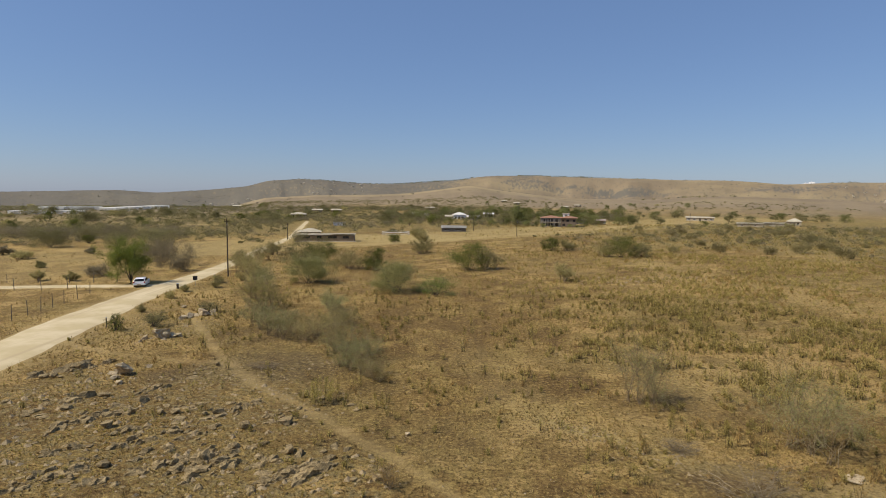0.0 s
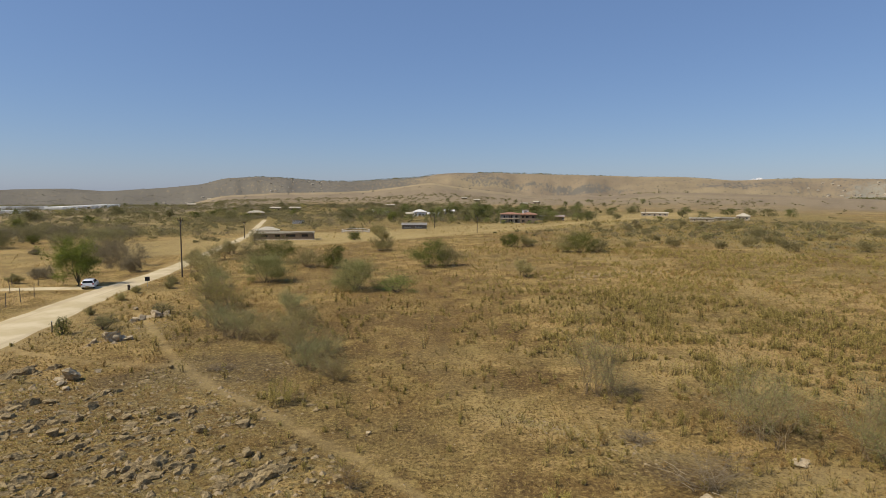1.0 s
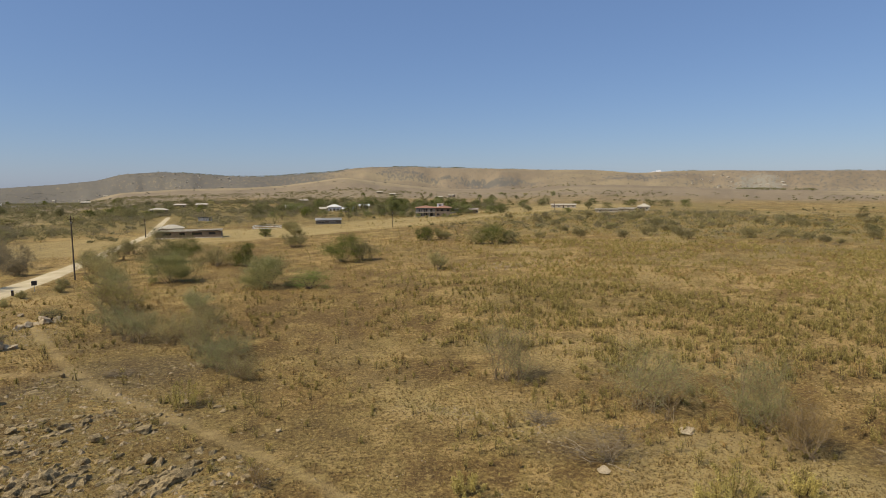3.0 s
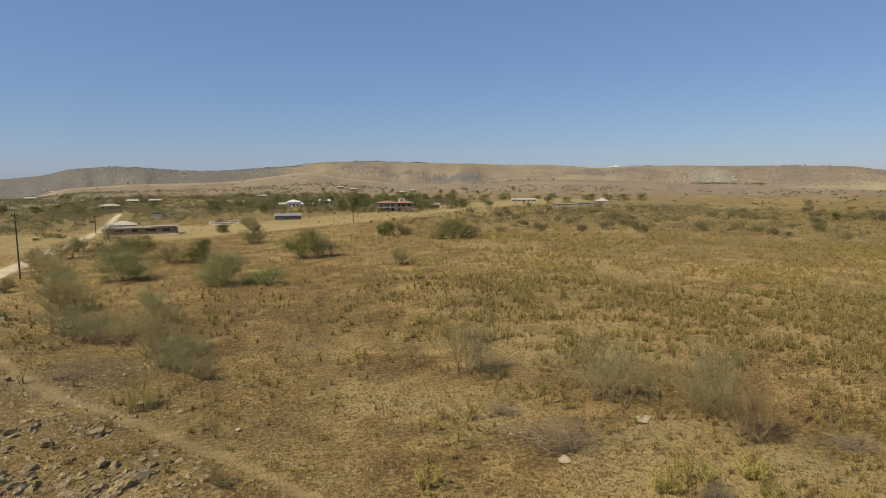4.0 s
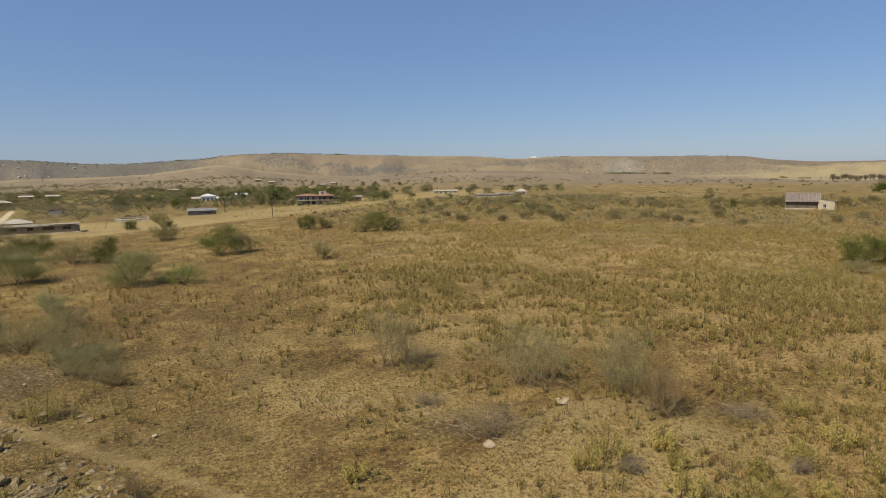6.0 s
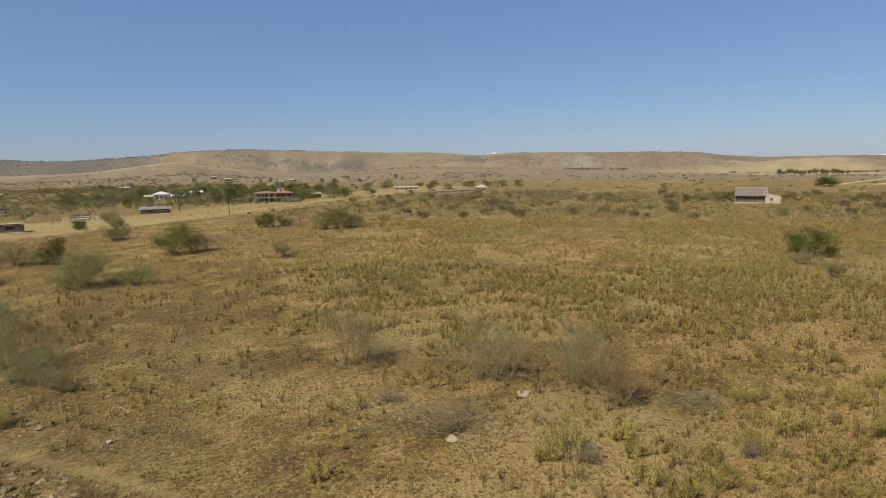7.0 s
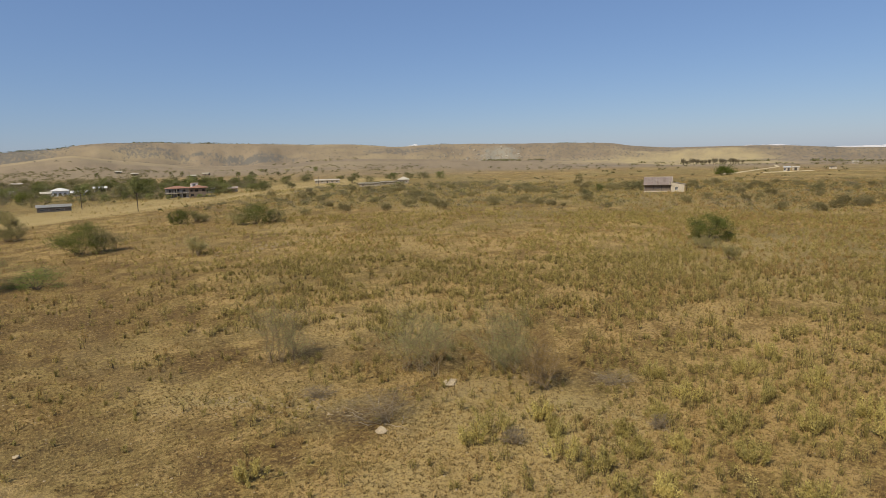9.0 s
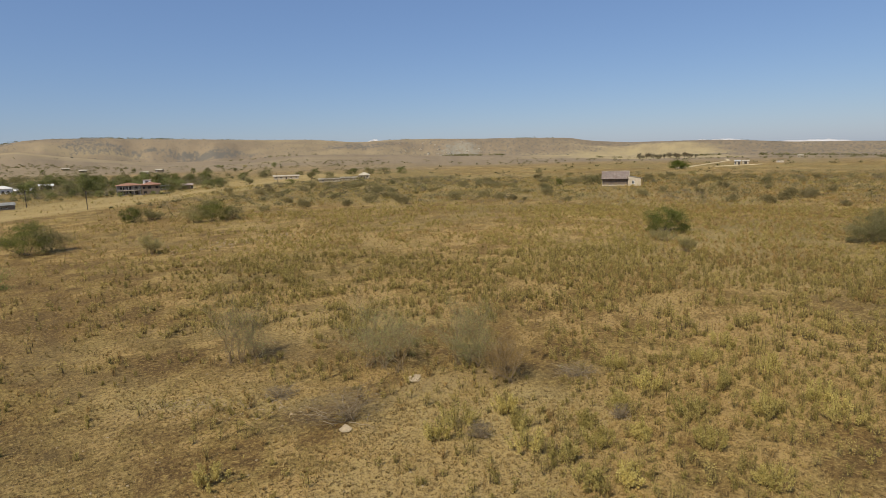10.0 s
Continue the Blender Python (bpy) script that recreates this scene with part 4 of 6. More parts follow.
for n, (bx, by, bw, bh, mat) in enumerate(((-87, 121.5, 4.2, 1.9, GREY_LEAF), (-96.5, 129, 4.0, 2.2, DULL_LEAF), (-63, 91.5, 2.6, 1.5, GREY_LEAF), (-58, 92, 2.4, 1.4, GREY_LEAF), (-80, 134, 2.6, 1.2, DULL_LEAF), (-74, 108, 2.2, 1.0, GREY_LEAF))):
    thorn(bx, by, bw, bh, 270 + n, mat, 1500, "low grey-brown bush in yellow meadow grass")
for n, (bx, by, bw, bh) in enumerate(((-129, 178, 7.0, 3.4), (-121, 176, 5.5, 2.8), (-113, 173, 8.0, 3.6), (-106.5, 177, 6.0, 3.2), (-100, 181, 8.5, 3.8), (-91, 184, 7.0, 3.0), (-83, 181, 6.0, 3.4), (-140, 186, 8.0, 3.4))):
    leafy(bx, by, bw, bh, 280 + n, (DULL_LEAF, SCRUB_LEAF)[n % 2], "grey-brown thorn bush along a meadow edge", 1500, 0.32)
leafy(-96, 160, 3.2, 2.4, 26, DARK_LEAF, "small dark bush in yellow grass", 900, 0.25)
thorn(-34.0, 102.5, 7.4, 4.6, 29, GREY_LEAF, 3000, "grey-green thorn bush beside the utility pole")
thorn(-30.6, 97.0, 5.4, 3.4, 30, GREY_LEAF, 1800, "grey thorn bush beside the utility pole")
thorn(-39.6, 115, 5.0, 3.0, 31, GREY_LEAF, 2600, "low grey bush on the road verge")
thorn(-27.5, 88.5, 4.4, 3.0, 32, SAGE_LEAF, 1900, "pale grey-green thorn bush on the veld")
thorn(-38.0, 123, 5.6, 3.6, 33, GREY_LEAF, 1500, "grey thorn bush at the bend of the road")
thorn(-38.6, 134, 4.2, 3.4, 34, GREY_LEAF, 1500, "grey thorn bush at the bend of the road")
leafy(-38.5, 157, 4.6, 4.2, 35, FAR_LEAF, "dark bush beside the low building", 1600)
# the middle of the veld
plant("thorn_bush", -21.0, 92.0, 7.4, 4.3, FINE_LEAF, "broad grey-olive thorn bush with dark crooked stems", "bush", 36, 30000, 0.13, 9, 6, 0.09, 0, 0.45, 0.5, None, BARK, "thorn bushes on the veld", 0.42, 0.62)
leafy(-24.2, 117, 6.6, 4.8, 37, DARK_LEAF, "dark green succulent-like bush", 2800, 0.24)
leafy(-29.5, 118, 6.6, 4.2, 38, FAR_LEAF, "dull green bush near the low building", 1800, 0.22)
leafy(-12.6, 109, 3.9, 4.0, 39, DARK_LEAF, "rounded dark green bush", 2400, 0.22)
thorn(-18, 110.5, 7.6, 4.2, 40, GREY_LEAF, 3000)
leafy(-6.8, 84.2, 6.4, 4.1, 41, FINE_LEAF, "rounded fine-leaved grey-green thorn bush", 9500, 0.15)
leafy(-0.9, 82.5, 5.0, 2.6, 42, FRESH_LEAF, "low fresh green bush on brown soil", 2200, 0.15)
leafy(5.0, 110.2, 7.0, 4.8, 43, DARK_LEAF, "large dark green bush on the veld", 3600, 0.24)
thorn(8.4, 111.5, 6.4, 5.0, 44, FAR_LEAF, 2600, "olive thorn bush beside a dark green bush")
thorn(20.0, 97, 4.2, 3.0, 45, GREY_LEAF, 2400, "rounded grey thorn bush")
leafy(27.5, 150.5, 4.8, 3.8, 46, DARK_LEAF, "dark green spreading bush", 2000, 0.26)
thorn(32, 152, 5.5, 3.2, 47, GREY_LEAF, 1600)
leafy(41, 135.5, 6.5, 4.6, 48, DARK_LEAF, "broad dark green bush", 3000, 0.26)
thorn(37.4, 137, 6.0, 3.6, 49, GREY_LEAF, 2200)
leafy(46, 136.5, 4.0, 3.2, 50, FAR_LEAF, "olive bush beside a broad dark one", 1400, 0.24)
thorn(-5, 142, 6.8, 3.6, 51, GREY_LEAF, 2200)
thorn(-9, 194, 5.6, 3.4, 52, GREY_LEAF, 1400)
leafy(-14.2, 173, 3.3, 2.4, 53, DARK_LEAF, "small dark bush on the straw field", 1200, 0.24)
thorn(-6, 168, 5.0, 4.2, 54, GREY_LEAF, 1600)
leafy(89, 52.8, 5.8, 4.0, 55, DARK_LEAF, "broad green bush in yellow herbs", 4200, 0.24)
thorn(81, 48.5, 5.6, 1.7, 56, GREY_LEAF, 1800, "low grey dry bush in front of a green one")
thorn(74.5, 40.5, 3.0, 2.0, 57, GREY_LEAF, 1500)
plant("thorn_bush", 97.6, 25.4, 6.6, 4.6, FAR_LEAF, "dense brown-green thorn bush in yellow herbs", "bush", 58, 26000, 0.14, 14, 8, 0.05, 0, 0.3, 0.15, None, TWIG, "thorn bushes on the veld", 0.5, 0.5, 3)
# wispy thicket near the trail
WISP_LEAF = leaf_material("yellow_olive_wisps", (0.285, 0.258, 0.068), (0.490, 0.435, 0.132), 0.5)
for n, (bx, by, bw, bh, mat) in enumerate(((-22, 72.5, 5.2, 4.0, YELLOW_LEAF), (-16.2, 57, 4.4, 2.8, SAGE_LEAF), (-19.2, 61, 4.2, 3.0, SAGE_LEAF), (-12.4, 57, 5.0, 2.6, GREY_LEAF), (-7.2, 50, 4.4, 2.4, SAGE_LEAF),
                                           (-10.6, 62, 4.0, 2.5, GREY_LEAF), (-9.6, 53, 4.0, 2.3, GREY_LEAF), (-13.6, 71, 3.4, 2.2, SAGE_LEAF), (-5.8, 44.2, 3.2, 1.6, GREY_LEAF), (-7.6, 47.0, 3.4, 2.2, SAGE_LEAF), (-24.5, 77, 3.6, 3.0, GREY_LEAF))):
    thorn(bx, by, bw * 1.35, bh * 1.1, 60 + n, WISP_LEAF if mat is YELLOW_LEAF else mat, 2600, "wispy pale grey-green thorn bush near the footpath" if mat is not YELLOW_LEAF else "tall wispy yellow-green thorn bush")
# wispy bushes beside the pale slab
thorn(13.4, 39.0, 4.6, 5.2, 75, SAGE_LEAF, 3800, "thin upright grey-green thorn bush")
thorn(20.2, 31.2, 6.8, 5.0, 76, SAGE_LEAF, 8000, "spreading blue-green thorn bush behind a pale slab", 5.0)
thorn(25.0, 28.2, 6.0, 4.7, 77, SAGE_LEAF, 8500, "spreading grey-green thorn bush with dark stems", 3.6)
thorn(24.9, 24.6, 4.4, 3.2, 78, RED_LEAF, 4500, "low thorn bush with rusty dry leaves", 3.0)

thorn(-2.4, 26.9, 1.9, 1.0, 79, RED_LEAF, 900, "low withered rust-brown bush beside the footpath")
thorn(-4.6, 43.2, 2.6, 1.0, 80, CLUMP_LEAF, 1100, "low dark withered bush below a thorn thicket")


def yellow_shrub(x, y, w, h, seed, leaves=2200):
    """A clump of upright leafy stalks of uneven height."""
    rng = np.random.default_rng(seed)
    ob = thing("yellow_shrub", spot(x, y), "shrub of upright stalks with yellow-green leaves", "shrub", "yellow shrubs")
    lines, places = [], []
    for k in range(16):
        a, u = rng.uniform(0, 2 * np.pi), rng.uniform(0.05, 1) ** 0.7
        foot = np.array([math.cos(a) * u * w * 0.28, math.sin(a) * u * w * 0.28, -0.03])
        top = foot + (math.cos(a) * u * w * 0.22 + rng.normal() * 0.05, math.sin(a) * u * w * 0.22 + rng.normal() * 0.05, h * (1.05 - 0.4 * u) * rng.uniform(0.6, 1.0))
        line = foot + (top - foot) * np.linspace(0, 1, 5)[:, None] + np.vstack([np.zeros(3), rng.normal(size=(4, 3)) * 0.03])
        lines.append((line, 0.016 * np.linspace(1, 0.4, 5)))
        k2 = rng.uniform(0.9, 4.0, leaves // 16) * 0.999
        i = k2.astype(int)
        places.append(line[i] + (line[i + 1] - line[i]) * (k2 - i)[:, None] + rng.normal(size=(leaves // 16, 3)) * (0.065, 0.065, 0.05))
    v, f = tubes(lines)
    part("branchwork", mesh_of("wood", v, f, STALK), ob)
    v, f = leaf_blades(np.concatenate(places), 0.085, rng, 0.55, 0.5)
    part("crown", mesh_of("leaves", v, f, YELLOW_LEAF), ob)
    return ob


for n, (bx, by, bw, bh) in enumerate(((-8.1, 38.5, 1.7, 1.6), (18.4, 21.4, 1.9, 1.3), (17.0, 21.0, 1.4, 1.0), (19.4, 17.4, 1.5, 1.2), (19.3, 13.6, 1.2, 0.9), (20.8, 12.6, 1.2, 0.9), (25.0, 8.6, 1.3, 1.0), (20.9, 19.4, 1.2, 0.9), (21.6, 21.2, 1.2, 1.0), (6.9, 24.4, 1.3, 0.9), (28.6, 14.4, 1.6, 1.1), (31.4, 11.6, 1.8, 1.2), (33.6, 9.0, 1.8, 1.4), (35.5, 10.8, 1.4, 1.1), (26.6, 17.4, 0.9, 0.9), (23.6, 17.2, 0.9, 0.8), (22.4, 15.6, 1.3, 1.0), (24.6, 14.6, 1.0, 0.8), (20.0, 15.9, 1.4, 0.9), (30.0, 17.8, 1.5, 1.1), (33.2, 15.2, 1.5, 1.2), (37.6, 14.2, 1.6, 1.3), (36.4, 18.0, 1.5, 1.1), (40.4, 18.6, 1.7, 1.2), (31.6, 21.4, 1.2, 1.0), (26.2, 11.9, 1.4, 1.0))):
    yellow_shrub(bx, by, bw * 1.35, bh * 1.35, 90 + n)
leafy(-33.1, 59, 1.2, 1.7, 110, DARK_LEAF, "small dark upright shrub on the road verge", 700, 0.13)
leafy(-30.1, 60.8, 2.7, 1.5, 111, FAR_LEAF, "low olive shrub behind grey rocks", 1200, 0.12)
leafy(-27.5, 68.5, 2.4, 1.3, 112, FAR_LEAF, "low brown-green shrub on the verge", 800, 0.12)


DEAD_TWIG = plain("dead_grey_twig", (0.150, 0.110, 0.060), (0.300, 0.228, 0.130), 5)


def dead_brush(x, y, w, h, seed, label):
    """A dome of bare twigs, with a few bleached branches."""
    rng = np.random.default_rng(seed)
    ob = thing("dead_brush", spot(x, y), label, "dead wood", "dead brush")
    lines, _ = skeleton_of(rng, w * 1.15, w * 0.85, h * 1.15, 32, 11, 0.028)
    v, f = tubes(lines)
    part("brushwood", mesh_of("brushwood", v, f, DEAD_TWIG), ob)
    for k in range(9):
        a, b = rng.uniform(0, 2 * np.pi), rng.uniform(0, 2 * np.pi)
        p = np.array([math.cos(a) * w * 0.3, math.sin(a) * w * 0.22, rng.uniform(0.03, h * 0.3)])
        way = np.array([math.cos(b), math.sin(b), rng.uniform(-0.05, 0.25)]) * rng.uniform(0.25, 0.5) * w
        line = p + way * np.linspace(0, 1, 5)[:, None] + np.vstack([np.zeros(3), rng.normal(size=(4, 3)) * 0.05])
        line[:, 2] = np.maximum(line[:, 2], 0.02)
        v, f = tubes([(line, 0.017 * np.linspace(1, 0.4, 5))], 4)
        part("branch", mesh_of("branch", v, f, DEADWOOD), ob, None, "bleached branch")


dead_brush(14.5, 25.9, 4.6, 1.5, 120, "heap of grey dead thorn twigs on stony ground")
dead_brush(28.6, 22.0, 2.8, 0.7, 121, "fallen bleached branch with grey twigs")
dead_brush(13.0, 31.5, 2.4, 0.6, 122, "low heap of grey dead twigs")
dead_brush(-14.2, 46.4, 2.2, 0.4, 123, "bleached fallen branch on dark bare soil")
dead_brush(18.6, 19.9, 1.4, 0.7, 124, "grey dead twigs among yellow shrubs")
dead_brush(25.6, 16.6, 1.3, 0.7, 125, "small grey dead bush")


def field_shrubs():
    """Rounded olive shrubs over the far side of the herb field."""
    rng = np.random.default_rng(41)
    belt = leaf_material("tawny_shrub_leaves", (0.215, 0.178, 0.078), (0.350, 0.290, 0.130), 0.5)
    first_shrub = plant("shrub", 70, 150, 4.0, 2.0, belt, "rounded olive-grey shrub in yellow herbs", "shrub", 140, 1500, 0.24, 7, 4, 0.03, 0, 0.25, 0.1, None, TWIG, "shrubs on the herb field")
    second = plant("shrub", 120, 120, 3.2, 1.5, belt, "small dull green shrub in yellow herbs", "shrub", 141, 1200, 0.22, 7, 4, 0.03, 0, 0.2, 0.1, None, TWIG, "shrubs on the herb field")
    x, y = scatter(rng, 120, 150, 290, 16, 78)
    for a, b in zip(x, y):
        s = rng.uniform(0.6, 1.25)
        if math.hypot(a - 185, b - 131) > 14 and to_line(np.array([a]), np.array([b]), FIELD_TRACK)[0] > 8:
            copy_thing(first_shrub if rng.uniform() < 0.6 else second, spot(a, b, rng.uniform(0, 360)) @ Matrix.Diagonal((s, s, s, 1)))


field_shrubs()

# ---- rocks ----


def rock_mesh(seed, flat):
    """A weathered rock one metre wide: a ball cut by planes, roughened, flat for a ledge."""
    rng = np.random.default_rng(seed)
    bm = bmesh.new()
    bmesh.ops.create_icosphere(bm, subdivisions=3, radius=0.62)
    cuts = [(Vector(rng.normal(size=3)).normalized(), rng.uniform(0.30, 0.5)) for _ in range(11)]
    cuts.append((Vector((rng.uniform(-0.25, 0.25), rng.uniform(-0.25, 0.25), 1)).normalized(), 0.34))
    for v in bm.verts:
        for n, d in cuts:
            over = v.co.dot(n) - d
            if over > 0:
                v.co -= n * over
        p = v.co * 3 + Vector((seed * 7.3, 0, 0))
        v.co += v.co.normalized() * (0.07 * noise.noise(p) + 0.035 * noise.noise(p * 3.1))
        v.co.z *= flat
    me = bpy.data.meshes.new("rock")
    bm.to_mesh(me)
    bm.free()
    return me


BOULDERS = [rock_mesh(k, 0.75) for k in range(1, 6)]
LEDGES = [rock_mesh(k, 0.32) for k in range(11, 17)]


def shard_mesh(seed):
    """A jagged block about one metre wide, split along its bedding."""
    rng = np.random.default_rng(seed)
    bm = bmesh.new()
    bmesh.ops.create_icosphere(bm, subdivisions=3, radius=0.8)
    cuts = [(Vector(rng.normal(size=3)).normalized(), rng.uniform(0.22, 0.5)) for _ in range(8)]
    for v in bm.verts:
        for n, d in cuts:
            over = v.co.dot(n) - d
            if over > 0:
                v.co -= n * over
        layer = v.co.z * 7 + 1.2 * noise.noise(v.co * 2 + Vector((seed, 0, 0)))
        v.co *= 1 + 0.10 * (round(layer) % 2 - 0.5) + 0.26 * noise.noise(v.co * 5 + Vector((seed * 3.7, 0, 0))) + 0.10 * noise.noise(v.co * 12 + Vector((0, seed * 3.7, 0)))
        v.co.z *= 0.62
    me = bpy.data.meshes.new("rock")
    bm.to_mesh(me)
    bm.free()
    return me


SHARDS = [shard_mesh(k) for k in range(21, 27)]
PALE_SHARDS = [shard_mesh(k) for k in range(31, 35)]


def rock(x, y, w, meshes, k, label, material, group, sink=0.3, tall=1.0, name="rock"):
    me = meshes[k % len(meshes)]
    if material.name not in me.materials:
        me = me.copy()
        me.materials.clear()
        me.materials.append(material)
        meshes[k % len(meshes)] = me
    ob = new(name, me)
    low = min(v.co.z for v in me.vertices)
    ob.matrix_basis = pose(x, y, float(land(x, y)) - low * w * tall * (1 - sink), 0, 0, 67 * k) @ Matrix.Diagonal((w, w * 0.8, w * tall, 1))
    return tagged(ob, label, "rock", group)


for k, (rx, ry, rw, rt) in enumerate(((-25.4, 45.6, 0.5, 0.8), (-24.5, 43.3, 0.7, 0.9), (-23.7, 42.3, 0.7, 0.8), (-26.6, 56.2, 1.2, 1.1), (-25.6, 56.6, 0.8, 1.0), (-28.7, 64.7, 0.9, 1.0), (-31.5, 71.3, 0.7, 1.0),
                                        (-18.2, 46.9, 0.5, 1.4), (-17.3, 29.3, 0.8, 0.8), (-19.9, 34.2, 0.9, 1.0), (-17.9, 36.6, 0.7, 0.9), (-16.9, 36.6, 0.7, 0.9), (-15.0, 36.4, 0.5, 1.1), (-11.7, 34.3, 0.9, 0.9), (-9.4, 34.8, 1.1, 0.8), (-8.2, 31.0, 0.8, 0.9))):
    rock(rx, ry, rw * 0.85, BOULDERS, k, "pale weathered limestone boulder among dry grass" if k < 7 else "weathered grey limestone boulder among dry grass", PALE_STONE if k < 7 else STONE, "boulders on the veld", 0.3, rt, "boulder")


PALE_ONES = (15, 16, 17, 18, 23)


def outcrop(x, y, w, seed):
    """A ledge broken along its bedding into angular pieces."""
    rng = np.random.default_rng(500 + seed)
    ob = thing("rock_outcrop", spot(x, y, 48 + rng.uniform(-16, 16)), "low broken outcrop of grey-brown limestone in dry grass", "rock", "outcrops of rock")
    for k in range(8 if seed in PALE_ONES else int(12 + 7 * w)):
        px, py, size = rng.normal() * w * 0.55, rng.normal() * w * 0.28, w * (0.06 + 0.36 * rng.uniform() ** 1.9)
        pale = seed in PALE_ONES
        me = (PALE_SHARDS if pale else SHARDS)[int(rng.integers(0, 4 if pale else 6))]
        part("rock", me, ob, PALE_STONE if pale else STONE, "", pose(px, py, -size * 0.22, rng.uniform(5, 52), rng.uniform(-24, 24), rng.uniform(-34, 34)) @ Matrix.Diagonal((size * 1.45, size * 0.85, size * 1.25, 1)))


for k, (rx, ry, rw) in enumerate(((-20.3, 37.4, 1.9), (-21.8, 36.4, 1.6), (-18.2, 34.0, 1.4), (-17.6, 31.8, 1.5), (-19.2, 28.0, 1.9), (-18.5, 28.8, 1.1), (-18.9, 29.7, 1.0), (-12.8, 38.0, 1.5), (-13.2, 37.0, 1.2), (-12.8, 30.2, 2.4), (-11.4, 28.5, 1.9),
                                    (-6.0, 29.2, 2.4), (-7.4, 28.7, 2.0), (-29.7, 45.3, 2.6), (-28.4, 45.6, 1.6), (-27.8, 55.8, 2.0), (-26.6, 56.4, 1.5), (-28.4, 64.9, 1.8), (-27.6, 66.5, 2.0), (-9.0, 30.0, 1.5), (-15.6, 30.6, 1.6), (-22.6, 34.4, 1.6), (-16.4, 37.6, 1.3), (-24.5, 44.6, 2.3), (-25.4, 38.4, 2.2), (-20.6, 31.0, 1.6), (-14.4, 29.0, 1.7), (-10.2, 36.4, 1.3), (-21.0, 40.4, 1.2), (-15.2, 35.2, 1.6), (-8.4, 27.6, 1.3), (-19.9, 27.2, 1.2), (-17.0, 27.2, 1.4), (-10.6, 31.2, 1.5), (-14.6, 33.4, 1.4))):
    outcrop(rx, ry, rw, k)
for k, (rx, ry, rw, rt) in enumerate(((-24.3, 44.4, 1.8, 1.45), (-25.1, 44.2, 0.9, 1.0), (-24.6, 43.7, 0.7, 1.0), (-27.2, 56.0, 2.0, 1.1), (-26.0, 56.4, 1.2, 1.0), (-28.4, 55.5, 1.1, 0.9), (-28.3, 65.2, 1.5, 0.9), (-27.3, 66.7, 1.8, 1.0), (-26.7, 67.8, 1.2, 1.0))):
    rock(rx, ry, rw * 0.62, PALE_SHARDS, k, "pale jagged limestone boulder on stony veld", PALE_STONE, "boulders on the veld", 0.35, rt, "boulder")
rock(20.55, 28.35, 1.0, PALE_SHARDS, 3, "pale flat stone slab on bare soil", PALE_STONE, "", 0.35, 0.16, "stone_slab")
rock(13.9, 25.1, 0.9, LEDGES, 1, "pale flat stone beside dead twigs", PALE_STONE, "", 0.45, 0.4, "stone_slab")
rock(-2.0, 33.4, 0.35, BOULDERS, 2, "small pale stone on brown soil", PALE_STONE, "", 0.2, 0.8, "stone")


def scatter_rocks():
    rng = np.random.default_rng(5)
    made = 0
    x, y = scatter(rng, 6000, 24, 62, -40, 4)
    rocky = zones(x, y)[1][0] * (0.5 + rough(x, y, 4.0, 95))
    for a, b, c in zip(x, y, rocky):
        if made < 90 and rng.uniform() < c * 0.35 and not on_way(np.array([a]), np.array([b]))[0]:
            size = rng.uniform(0.2, 0.42) + 0.6 * rng.uniform() ** 5
            flat = rng.uniform() < 0.65
            rock(float(a), float(b), size, LEDGES if flat else BOULDERS, int(rng.integers(0, 60)), "small grey limestone rock half sunk in dry soil", STONE, "small rocks on the veld", 0.62, 0.7, "small_rock")
            made += 1


scatter_rocks()

# ---- along the road ----
WOODPOLE = plain("creosoted_pole", (0.045, 0.034, 0.026), (0.110, 0.082, 0.060), 3)
METAL = plain("galvanised_steel", (0.32, 0.32, 0.31), (0.45, 0.45, 0.44), 6, 0.45, 0.8)
RUSTY = plain("rusty_steel", (0.10, 0.055, 0.035), (0.18, 0.10, 0.065), 8, 0.8, 0.3)
PORCELAIN = plain("brown_porcelain", (0.10, 0.05, 0.03), (0.14, 0.07, 0.045), 5, 0.25)
BLACKISH = plain("dark_painted_plate", (0.030, 0.026, 0.024), (0.055, 0.048, 0.042), 6, 0.6)
GLASS_DARK = plain("dark_window_glass", (0.018, 0.020, 0.022), (0.030, 0.033, 0.036), 2, 0.12, 0, 0.02, 0.001, 0.6)
WHITE_PAINT = plain("white_paint", (0.74, 0.72, 0.67), (0.82, 0.80, 0.76), 1.5, 0.7)
CAR_WHITE = plain("white_car_paint", (0.78, 0.78, 0.77), (0.82, 0.82, 0.81), 1.0, 0.25, 0, 0.02, 0.001, 0.5)
RUBBER = plain("tyre_rubber", (0.018, 0.018, 0.018), (0.030, 0.029, 0.027), 9, 0.85)
RED_LENS = plain("red_lamp_lens", (0.30, 0.015, 0.012), (0.36, 0.02, 0.015), 5, 0.2)


